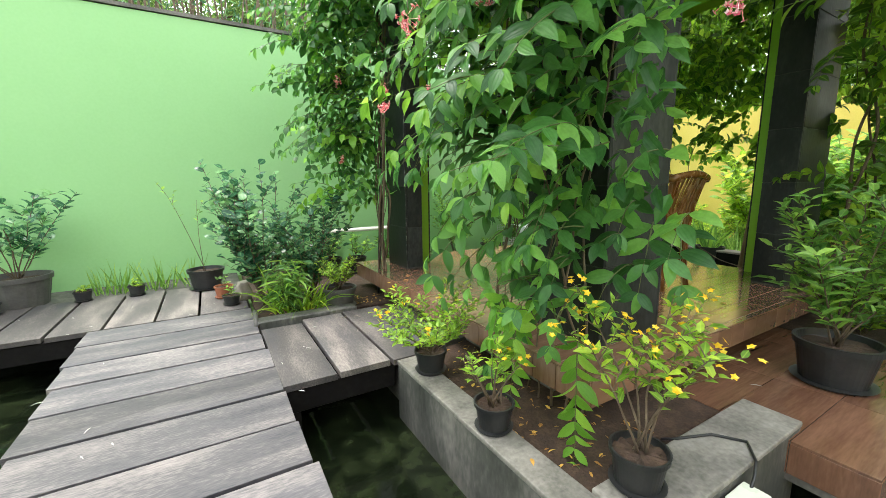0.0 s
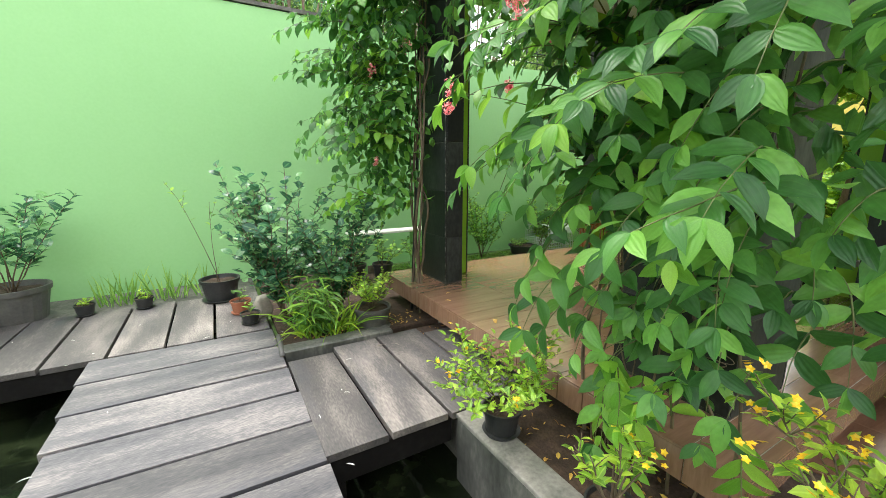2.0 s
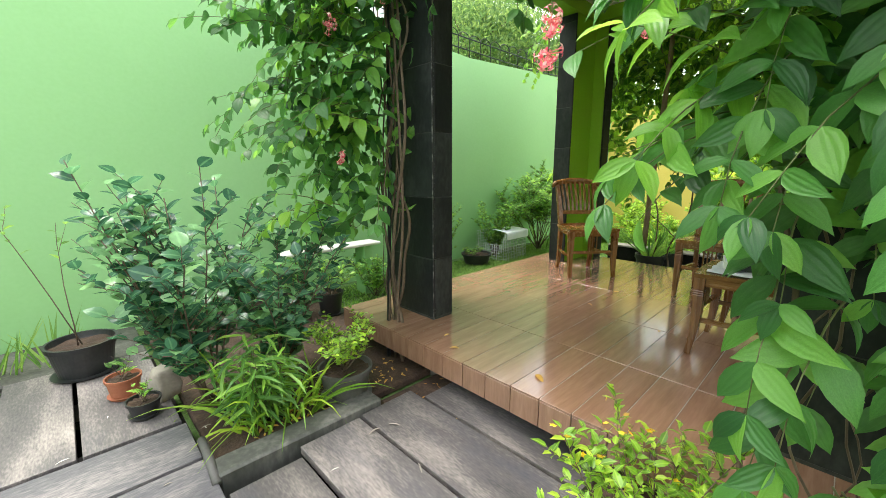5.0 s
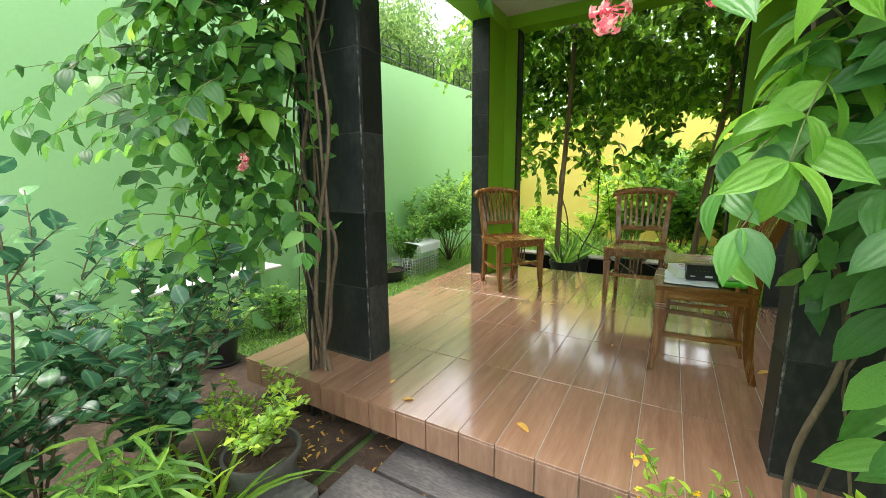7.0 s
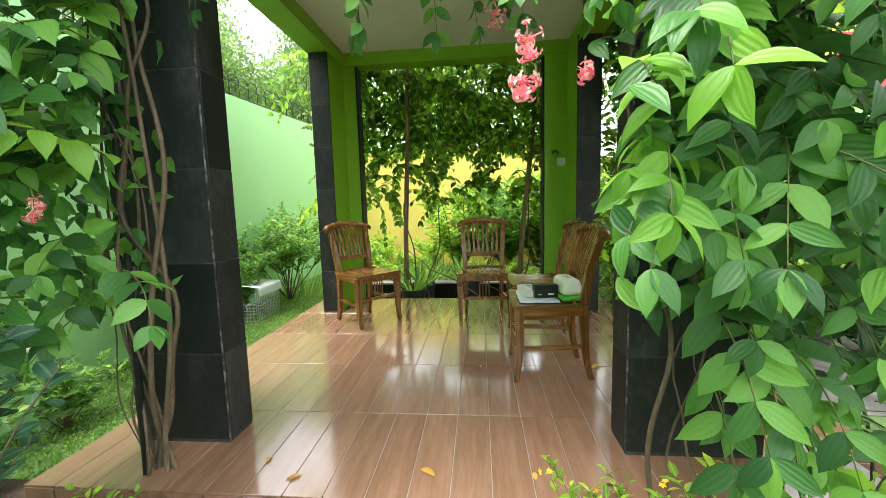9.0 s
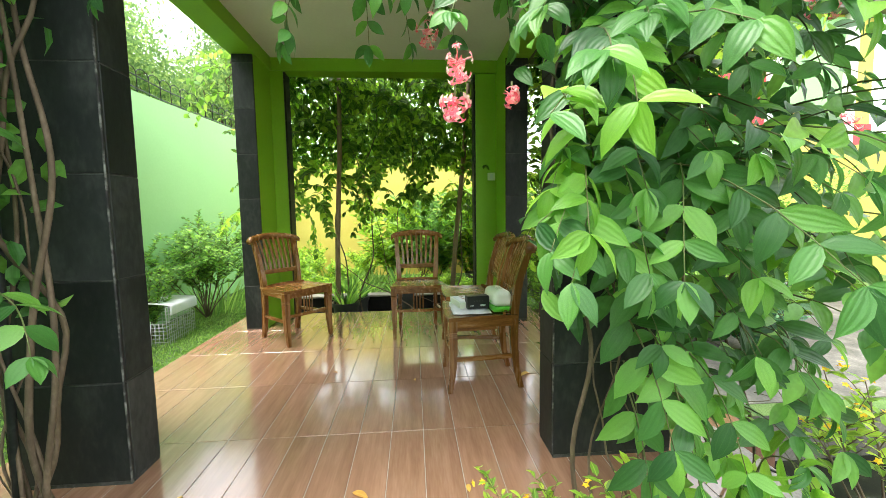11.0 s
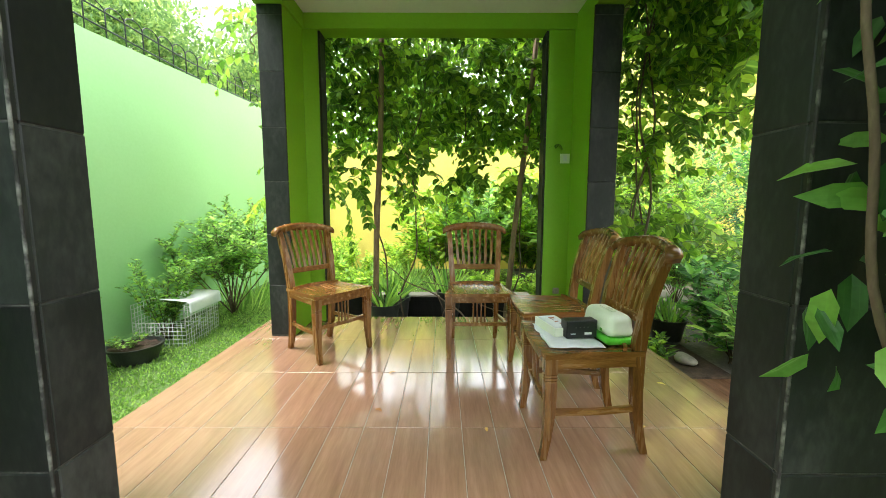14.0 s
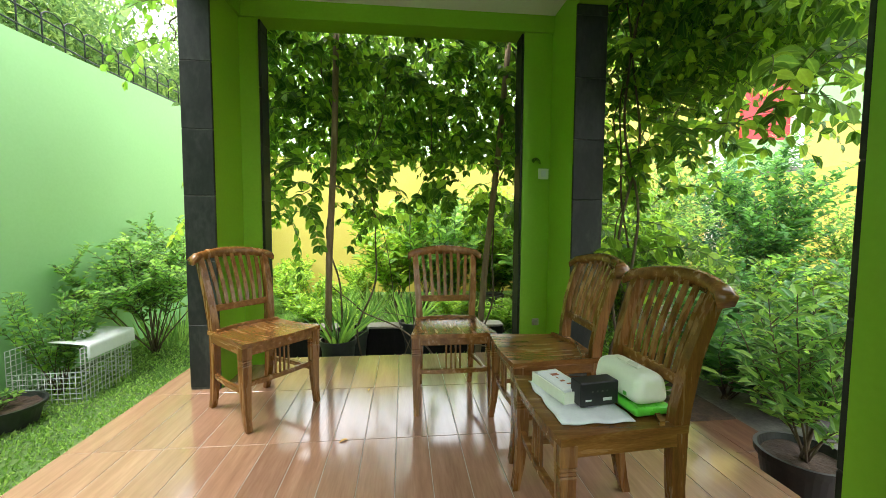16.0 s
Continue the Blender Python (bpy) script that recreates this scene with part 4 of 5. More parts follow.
    vine("wall_vine", "sprig of vine hanging beside the pier on the lawn side", [((4.25, 4.12, 2.6), (4.2, 4.2, 2.2), 0.006)],
         lambda s: (U(4.1, 4.4), U(4.12, 4.3), U(2.1, 2.5)), lambda s: (-0.3, 0.6, 0.0), 8, 0.4, 0.08, 0.05, 2.0, single=0, mat="leaf_spray")
    # behind the east opening
    vine("screen_vine", "dense dark vine curtain hanging outside the pavilion opening", [((5.0, 3.1, -0.28), (5.05, 2.9, 2.6), 0.008), ((5.05, 2.6, -0.28), (4.95, 3.3, 2.2), 0.008), ((4.9, 2.3, -0.2), (4.95, 3.4, 0.5), 0.010), ((4.9, 1.9, -0.1), (5.0, 2.9, 0.25), 0.010), ((4.98, 3.3, -0.28), (4.96, 3.38, 2.6), 0.009), ((5.0, 2.05, -0.28), (4.97, 1.7, 2.6), 0.009), ((5.0, 2.75, -0.28), (5.0, 2.45, 2.6), 0.008)],
         lambda s: (U(4.85, 5.4), U(1.4, 4.3), 2.8 - 1.75 * U() ** 1.7), lambda s: (U(-0.8, 0.3), U(-0.6, 0.6), 0.0), 300, 0.5, 0.105, 0.06, 1.8, single=0,
         fills=[(8500, (5.0, 1.2, 1.68), (6.1, 4.5, 3.2))], face_up=0.5, mat="leaf_shade", wander=(0.05, 1.3))
    vine("pier_vine", "vine with twisted stems climbing beside the slate pier", [((4.2 + 0.05 * k, 1.15 - 0.03 * k, -0.28), (4.1 + 0.08 * k, 1.1, 2.7), 0.012) for k in range(4)],
         lambda s: (3.0 + 1.6 * U() ** 0.85, U(0.3, 1.2), 2.85 - 1.25 * U() ** 1.6) if s % 3 else (U(4.1, 4.9), U(0.85, 1.32), U(0.5, 2.7)), lambda s: (U(-0.6, 0.4), U(-0.7, 0.2), 0.0), 280, 0.5, 0.10, 0.056, 1.8, single=0,
         # fills thicken the overhead vine; the southern one is also there to shade the garden
         fills=[(4600, (3.0, 0.2, 2.0), (4.7, 1.15, 3.1)), (5200, (3.2, -0.9, 2.35), (5.6, 0.4, 3.3))], face_up=0.5, mat="leaf_shade", wander=(0.06, 2.0))


def build_pots():
    # north deck, along the wall
    pot("plant_pot", (-1.34, 5.2, -0.26), 0.23, 0.30, M["pot_grey"], "large grey ribbed plastic pot on the ledge", ribs=True)
    shrub("citrus_shrub", (-1.34, 5.2, -0.01), 0.95, 0.85, "broad-leaved green shrub in a grey pot", M["leaf_dark"], 8, 0.105, 0.06, 34, 3, upright=0.3, stem_r=0.006)
    pot("plant_pot", (0.14, 4.93, DECK), 0.165, 0.21, M["pot_black"], "black plastic pot with a leaning sapling")
    shrub("sapling", (0.14, 4.93, DECK + 0.18), 0.95, 0.25, "thin sapling with a few leaves", M["leaf_mid"], 2, 0.06, 0.03, 18, 1, bare=0.6, stem_r=0.004, lean=(-0.08, 0.0))
    for x, y, r in ((-0.87, 5.01, 0.07), (-0.46, 4.99, 0.07), (-1.45, 4.88, 0.08)):
        pot("small_pot", (x, y, DECK), r, 0.10, M["pot_black"], "small black nursery pot on the deck")
        shrub("succulent", (x, y, DECK + 0.08), 0.08, 0.1, "low pale green succulent", M["leaf_lime"], 8, 0.034, 0.02, 60, 1, bare=0.1, stem_r=0.002)
    pot("small_pot", (0.28, 4.43, DECK), 0.08, 0.115, M["terracotta"], "small terracotta pot on the deck")
    shrub("seedling", (0.28, 4.43, DECK + 0.09), 0.16, 0.1, "small seedling in a terracotta pot", M["leaf_mid"], 5, 0.055, 0.028, 30, 0, stem_r=0.002)
    pot("small_pot", (0.33, 4.13, DECK), 0.072, 0.09, M["pot_black"], "small black pot with a seedling")
    shrub("seedling", (0.33, 4.13, DECK + 0.07), 0.12, 0.1, "small green seedling in a black pot", M["leaf_mid"], 6, 0.045, 0.025, 40, 0, stem_r=0.002)
    for x in (-0.75, -0.62, -0.36, -0.25, 0.0):
        blades("strap_plant", (x, 5.32, -0.26), 0.34, 0.10, 18, "clump of upright strap leaves at the wall", M["grass"], 0.018, "strap plant", 0.25, 1.6)
    # bed between deck and pavilion
    shrub("citrus_shrub", (0.60, 4.02, -0.25), 1.30, 0.6, "dense dark green small-leaved shrub beside the deck", M["leaf_dark"], 17, 0.078, 0.052, 30, 5, shape="oval", bare=0.18, stem_r=0.006, lean=(-0.2, 0))
    shrub("citrus_shrub", (1.02, 4.05, -0.25), 1.0, 0.62, "dense dark green shrub in the planting bed", M["leaf_dark"], 14, 0.074, 0.05, 34, 5, shape="oval", bare=0.15, stem_r=0.006)
    shrub("bamboo_grass", (0.74, 3.68, -0.25), 0.46, 0.34, "clump of bamboo-like grass with hanging bright green leaves", M["leaf_mid"], 18, 0.16, 0.02, 34, 2, bare=0.1, upright=0.5, stem_r=0.003, stem_mat="stem", droop=0.95)
    blades("bamboo_grass", (0.84, 3.68, -0.25), 0.46, 0.14, 70, "clump of arching bright green strap leaves", M["leaf_lime"], 0.02, "strap plant", 2.4, 1.4, 1.5)
    bm = box(bmesh.new(), -0.06, 0.06, -0.05, 0.05, 0, 0.17)
    bmesh.ops.subdivide_edges(bm, edges=list(bm.edges), cuts=4, use_grid_fill=True)
    for v in bm.verts:
        v.co.x += 0.012 * math.sin(v.co.z * 40 + v.co.y * 30) - 0.12 * v.co.z * v.co.x / 0.06
        v.co.y += 0.010 * math.sin(v.co.z * 33 + v.co.x * 50)
    ob = part("stone", bm, M["grout"], smooth=True)
    ob.matrix_basis = pose(0.44, 4.27, -0.236, 0, 0, 20)
    tagged(ob, "rough pale block of stone beside the potted seedlings", "stone")
    pot("plant_pot", (1.17, 3.60, -0.25), 0.14, 0.18, M["pot_grey"], "faded grey pot beside the kerb")
    shrub("bonsai_shrub", (1.17, 3.60, -0.09), 0.34, 0.42, "small spreading shrub in a grey pot", M["leaf_lime"], 14, 0.038, 0.022, 75, 6, stem_r=0.005)
    # kerb of the pond
    pot("plant_pot", (1.25, 2.06, -0.238), 0.09, 0.13, M["pot_black"], "small black pot on the concrete kerb")
    shrub("yellow_shrub", (1.25, 2.06, -0.13), 0.46, 0.85, "light green shrub with small yellow flowers", M["leaf_lime"], 18, 0.045, 0.022, 60, 6, stem_r=0.003, flowers="yellow_petal", n_flowers=12)
    pot("plant_pot", (1.225, 1.44, -0.238), 0.085, 0.125, M["pot_black"], "black pot with a bare-stemmed shrub on the kerb")
    shrub("yellow_shrub", (1.225, 1.44, -0.13), 0.30, 0.24, "sparse shrub with pale stems and yellow flowers", M["leaf_lime"], 10, 0.048, 0.025, 26, 2, bare=0.45, stem_r=0.005, flowers="yellow_petal", n_flowers=4)
    pot("plant_pot", (1.44, 0.90, -0.226), 0.095, 0.14, M["pot_black"], "black pot with pebbly soil on the kerb corner")
    shrub("yellow_shrub", (1.44, 0.90, -0.11), 0.60, 0.42, "shrub with clusters of bright yellow flowers", M["leaf_lime"], 7, 0.058, 0.03, 38, 6, bare=0.4, stem_r=0.005, flowers="yellow_petal", n_flowers=30, lean=(0.3, 0.12))
    # terrace
    pot("plant_pot", (3.10, 0.83, -0.27), 0.18, 0.24, M["pot_black"], "large black pot on the brown terrace")
    shrub("leafy_shrub", (3.10, 0.83, -0.07), 0.85, 0.7, "bright green leafy shrub in a black pot", M["leaf_mid"], 10, 0.105, 0.036, 40, 8, bare=0.2, stem_r=0.006, lean=(-0.1, 0))


def build_back_corner():
    b = thing("garden_bench", "low white-topped bench against the green wall", "bench", (0, 0, 0))
    slab("top", (1.5, 2.55, 5.20, 5.42, 0.22, 0.25), M["white_paint"], b, 0.008)
    for x in (1.6, 2.35):
        slab("leg", (x, x + 0.1, 5.22, 5.40, LAWN, 0.2195), M["wall_green"], b, 0.005)
    for x, y, q in ((1.45, 4.95, 0.13), (1.75, 4.85, 0.11), (1.15, 5.0, 0.12)):
        pot("plant_pot", (x, y, LAWN + (0.05 if x < 1.9 else 0)), q, 0.2, M["pot_black"], "black pot in the shaded bed")
        shrub("seedling", (x, y, LAWN + 0.2), 0.4, 0.3, "leafy young plant in a black pot", M["leaf_mid"], 7, 0.06, 0.035, 40, 4, stem_r=0.004)


def build_litter():
    n = 500
    P = np.column_stack([np.concatenate([U(1.3, 1.9, 350), U(0.6, 1.6, 150)]), np.concatenate([U(1.0, 3.4, 350), U(3.55, 3.8, 150)]), np.concatenate([np.full(350, LAWN + 0.04), np.full(150, LAWN + 0.055)])])
    D = rng.normal(0, 1, (n, 3)) * np.array([1, 1, 0.15])
    q = U(0.5, 1.2, n)
    ob = leaves("leaf_litter", P, D, rng.normal(0, 0.25, (n, 3)) + np.array([0, 0, 1]), 0.04 * q, 0.012 * q * U(0.4, 1.6, n), M["dry_leaf"], None, "simple")
    tagged(ob, "dry brown leaves and twigs on the soil", "leaf litter", kind="stuff")


def build_deck_litter():
    n = 46
    P = np.column_stack([U(-2.4, 0.9, n), U(1.2, 4.9, n), np.full(n, DECK + 0.006)])
    D = rng.normal(0, 1, (n, 3)) * np.array([1, 1, 0.02])
    ob = leaves("fallen_petals", P, D, rng.normal(0, 0.05, (n, 3)) + np.array([0, 0, 1]), U(0.02, 0.05, n), U(0.003, 0.007, n), M["white_paint"], None, "simple")
    tagged(ob, "pale dry flower stalks scattered on the deck boards", "fallen petals", kind="stuff")


def build_garden():
    build_deck_litter()
    build_litter()
    build_back_corner()
    # lawn by the green wall
    shrub("wall_shrub", (5.72, 5.28, LAWN), 1.40, 1.0, "bushy round shrub against the green wall", M["leaf_mid"], 18, 0.066, 0.036, 66, 18, bare=0.45, upright=0.15, stem_r=0.007)
    blades("strap_plant", (6.1, 5.3, LAWN), 0.5, 0.3, 80, "clump of strap leaves by the wall", M["grass"], 0.02, "strap plant", 0.5, 1.3)
    shrub("basket_plant", (4.78, 5.42, LAWN), 0.8, 0.42, "leafy plant growing behind the wire basket", M["leaf_mid"], 12, 0.065, 0.038, 50, 5, stem_r=0.004)
    pot("plant_pot", (4.25, 5.34, LAWN), 0.20, 0.15, M["pot_black"], "wide shallow black pot on the grass", saucer=False)
    shrub("herb", (4.18, 5.36, LAWN + 0.1), 0.2, 0.3, "low leafy herb in a shallow pot", M["leaf_mid"], 10, 0.04, 0.025, 40, 4, stem_r=0.003)
    shrub("wall_shrub", (3.55, 5.42, LAWN), 0.98, 0.58, "small leafy shrub by the green wall", M["leaf_mid"], 12, 0.055, 0.033, 60, 6, stem_r=0.004)
    shrub("wall_shrub", (2.4, 5.1, LAWN), 0.5, 0.4, "small leafy shrub by the green wall", M["leaf_mid"], 12, 0.055, 0.033, 60, 6, stem_r=0.004)
    # lawn
    n = 60000
    P = np.column_stack([U(1.9, 9.0, n), U(4.28, 5.6, n), np.full(n, LAWN)])
    m = n // 2
    P[m:] = np.column_stack([U(4.7, 9.1, n - m), U(-0.5, 5.5, n - m), np.full(n - m, LAWN)])
    D = rng.normal(0, 0.7, (n, 3)) + np.array([0, 0, 0.8])
    ob = leaves("lawn", P, D, rng.normal(0, 1, (n, 3)), U(0.018, 0.042, n), U(0.008, 0.02, n), M["grass"], None, "tiny")
    tagged(ob, "short creeping lawn grass", "grass", kind="stuff")
    # east garden
    for x, y, h in ((6.3, 3.5, 0.42), (6.9, 4.0, 0.5), (7.8, 4.5, 0.7), (8.7, 4.7, 0.8), (6.6, 2.1, 0.5), (7.9, 3.7, 0.6), (6.2, 1.5, 0.5), (8.5, 3.5, 0.75), (7.2, 4.9, 0.6)):
        shrub("lime_shrub", (x, y, LAWN), h, 0.5, "yellow-green leafy garden shrub in the lawn", M["leaf_lime"], 16, 0.075, 0.038, 60, 8, bare=0.05, upright=0.1, stem_r=0.004)
    for x, y, h, m in ((7.7, 2.85, 1.75, "leaf_lime"), (7.3, 2.1, 1.9, "leaf_mid"), (7.5, 1.4, 1.9, "leaf_lime"), (8.4, 1.0, 2.0, "leaf_mid"), (6.9, 0.9, 1.3, "leaf_mid"), (8.5, 2.3, 1.7, "leaf_lime")):
        shrub("garden_shrub", (x, y, LAWN), h, 0.95, "broad-leaved green garden shrub before the yellow wall", M[m], 13, 0.17, 0.078, 26, 8, bare=0.2, upright=0.15, stem_r=0.007, shape="oval")
    for x, y in ((7.0, 3.3), (7.3, 3.7), (7.6, 3.2), (6.5, 2.7), (7.9, 4.1)):
        blades("strap_plant", (x, y, LAWN), 0.5, 0.16, 46, "clump of strap leaves in the garden bed", M["grass"], 0.026, "strap plant", 0.5, 1.2)
    for x, y in ((4.92, 3.30), (5.24, 3.22), (5.5, 2.62)):
        pot("plant_pot", (x, y, LAWN), 0.15, 0.34, M["pot_black"], "black pot behind the pavilion")
        blades("spiky_plant", (x, y, LAWN + 0.28), 0.46, 0.07, 30, "spiky grey-green rosette plant in a pot", M["leaf_mid"], 0.036, "rosette plant", 0.4, 1.0)
    pot("plant_pot", (7.0, 1.45, LAWN + 0.1), 0.16, 0.24, M["pot_grey"], "grey pot in the garden")
    # near-black body with a thin pale slab on top
    tagged(slab("garden_kerb", (5.42, 5.56, 1.7, 4.0, LAWN - 0.05, -0.012), M["beam_wood"], None, 0.008), "low dark kerb behind the pavilion", "kerb", kind="structure")
    tagged(slab("kerb_cap", (5.40, 5.58, 1.7, 4.0, -0.010, 0.012), M["grout"], None, 0.004), "pale cement cap of the low kerb", "kerb", kind="structure")
    # at the end of the terrace
    pot("plant_pot", (4.72, 0.52, LAWN + 0.03), 0.16, 0.22, M["pot_black"], "black pot with strap leaves beside the pavilion")
    blades("strap_plant", (4.72, 0.52, LAWN + 0.2), 0.42, 0.10, 40, "strap leaves in a black pot", M["leaf_mid"], 0.03, "strap plant", 0.7, 1.0)
    bm = bmesh.new()
    bmesh.ops.create_icosphere(bm, subdivisions=3, radius=0.075)
    for v in bm.verts:
        v.co = Vector((v.co.x * 1.5, v.co.y, v.co.z * 0.55)) * (1 + 0.10 * math.sin(v.co.x * 40 + v.co.y * 31))
    ob = part("stone", bm, M["grout"], smooth=True)
    ob.location = (4.16, 0.68, LAWN + 0.062)
    tagged(ob, "pale rough stone lying on the soil", "stone")
    for x, y, h in ((4.15, 0.95, 0.28), (4.6, 0.95, 0.4), (5.1, 0.8, 0.5)):
        shrub("leafy_plant", (x, y, LAWN + 0.02), h, 0.3, "low dark leafy plant in the shaded soil", M["leaf_shade"], 10, 0.08, 0.035, 36, 4, stem_r=0.004)
    # south-east garden
    tagged(slab("pavement", (2.75, 7.6, -5.0, 0.44, LAWN - 0.1, LAWN + 0.006), M["concrete"]), "wet grey concrete garden path", "pavement", kind="structure")
    beds = ((4.2, 0.25, 1.0), (4.9, -0.3, 1.3), (5.6, 0.5, 1.7), (6.3, -0.5, 1.8), (3.75, -0.7, 0.7), (5.2, -1.5, 1.1), (6.8, 0.6, 1.8), (4.5, -1.7, 0.9), (7.4, -1.2, 2.5), (7.8, -2.6, 2.7),
            (6.4, -2.2, 2.5), (8.6, -0.6, 2.6), (7.6, 0.4, 2.0), (6.0, -3.4, 2.0), (8.8, -4.2, 2.4), (3.9, 0.1, 0.65), (4.5, -0.6, 0.9))
    looks = (("leaf_vine", 0.125, 0.055, 40), ("leaf_shade", 0.085, 0.038, 55), ("leaf_shade", 0.15, 0.062, 34), ("leaf_mid", 0.095, 0.036, 46), ("leaf_dark", 0.08, 0.04, 50))
    for k, (x, y, h) in enumerate(beds):
        m, ln, wd, dn = looks[k % 5]
        shrub("garden_shrub", (x, y, LAWN), h, 0.8, "leafy green garden shrub beside the path", M[m], 16, ln, wd, dn, 9, bare=0.15, upright=0.25, stem_r=0.006,
              flowers="petal" if k % 6 == 3 else None, n_flowers=6)


def tree(name, at, h, r, label, trunk_r=0.12, count=21000, leaf=0.16, mat="tree_leaf", clumps=26):
    t = thing(name, label, "tree", at)
    top = np.array([rng.normal(0, 0.3), rng.normal(0, 0.3), h * 0.8])
    rods = [([(0, 0, 0), tuple(top * 0.5 + rng.normal(0, 0.1, 3)), tuple(top)], trunk_r, trunk_r * 0.3)]
    C = []
    for k in range(clumps):
        d = unit(rng.normal(0, 1, 3))
        c = np.array([0, 0, h * 0.68]) + d * np.array([r, r, h * 0.36]) * rng.uniform(0.35, 1.0)
        C.append(c)
        s = top * rng.uniform(0.4, 0.95)
        rods.append(([tuple(s), tuple((s + c) / 2 + np.array([0, 0, 0.15])), tuple(c)], trunk_r * 0.25, 0.012))
    tubes("trunk", rods, M["bark"], t, n=6)
    idx = rng.integers(0, clumps, count)
    P = np.array(C)[idx] + rng.normal(0, r * 0.17, (count, 3))
    q = rng.uniform(0.6, 1.2, count)
    leaves("crown", P, rng.normal(0, 0.6, (count, 3)) + np.array([0, 0, -0.5]), rng.normal(0, 0.6, (count, 3)) + np.array([0, 0, 0.6]), leaf * q, leaf * 0.4 * q, M[mat], t, "tiny")


def build_grove():
    g = thing("bamboo_grove", "dry brown bamboo canes behind the green wall", "bamboo", (0, 0, 0))
    canes = []
    for k in range(70):
        x, y = U(-1.5, 5.0), U(7.0, 8.2)
        lx, ly = rng.normal(0, 0.35, 2)
        canes.append(([(x, y, LAWN), (x + lx * 0.4, y + ly * 0.3, 2.5), (x + lx, y + ly * 0.6, 5.0)], 0.022, 0.012))
    tubes("cane", canes, M["bark"], g, n=5)["kind"] = "stuff"
    n = 3500
    P = np.column_stack([U(-1.6, 5.2, n), U(6.9, 8.4, n), 2.0 + 3.2 * U(0, 1, n)])
    leaves("leafage", P, rng.normal(0, 0.6, (n, 3)) + np.array([0, 0, -0.6]), rng.normal(0, 0.8, (n, 3)), U(0.1, 0.2, n), U(0.015, 0.03, n), M["leaf_dark"], g, stuff=True)


def build_distance():
    build_grove()
    for x, y, h, r in ((10.5, 10.5, 6.8, 2.4), (14.5, 9.0, 7.5, 2.6), (6.0, 12.0, 6.2, 2.4), (18, 10, 8, 3.0), (13, 14, 10, 3.6), (0.5, 11.5, 7, 2.4), (-3, 12, 7, 2.6), (3, 13, 8, 3.0), (20, 4, 8, 3.0), (-8, 10, 8, 3)):
        tree("tree", (x, y, LAWN), h, r, "leafy green tree beyond the garden wall")
    b = thing("house", "two-storey yellow house with red panels and white pilasters", "house", (0, 0, 0))
    slab("wall", (12.0, 16.0, -12.0, -3.5, LAWN, 7.0), M["yellow"], b)
    for y in (-6.3, -8.75, -11.3):
        slab("pilaster", (11.85, 11.999, y, y + 0.38, LAWN, 7.0), M["white_paint"], b)
    for y0, y1, z0, z1 in ((-8.36, -6.84, 3.5, 5.2), (-12.0, -11.31, 3.0, 3.7)):
        slab("panel", (11.93, 11.998, y0, y1, z0, z1), M["red"], b)
    slab("band", (11.93, 11.997, -8.36, -6.4, 2.6, 3.499), M["wall_green"], b)
    slab("band", (11.95, 11.996, -11.3, -9.13 + 0.76, 4.1, 6.9), M["wall_green"], b)
    slab("canopy", (11.0, 11.84, -12, -7.2, 2.35, 2.6), M["concrete"], b)
    for y in (-10.6, -9.4):
        w = slab("window", (11.96, 12.0, y, y + 0.9, 0.8, 2.1), M["black_gloss"], b)
        slab("frame", (11.93, 11.959, y - 0.05, y + 0.95, 2.1, 2.16), M["white_paint"], w)
    slab("roof", (11.6, 16.4, -12.4, -3.2, 7.001, 7.3), M["concrete"], b)


build_vines()
build_pots()
build_garden()
build_distance()

# ---- furniture ----


def bowed(x0, y0, x1, y1, z, bow, w=0.009, h=0.012):
    """A rail that bows sideways between two legs."""
    bm = bmesh.new()
    prev = None
    d = Vector((x1 - x0, y1 - y0, 0)).normalized()
    side = Vector((-d.y, d.x, 0))
    for i in range(9):
        u = i / 8
        p = Vector((x0 + (x1 - x0) * u, y0 + (y1 - y0) * u, z)) + side * bow * math.sin(math.pi * u)
        ring = [bm.verts.new(p + side * a * w + Vector((0, 0, b * h))) for a, b in ((-1, -1), (1, -1), (1, 1), (-1, 1))]
        if prev:
            for k in range(4):
                bm.faces.new((prev[k], prev[(k + 1) % 4], ring[(k + 1) % 4], ring[k]))
        else:
            bm.faces.new(ring[::-1])
        prev = ring
    bm.faces.new(prev)
    bmesh.ops.recalc_face_normals(bm, faces=bm.faces)
    return bm


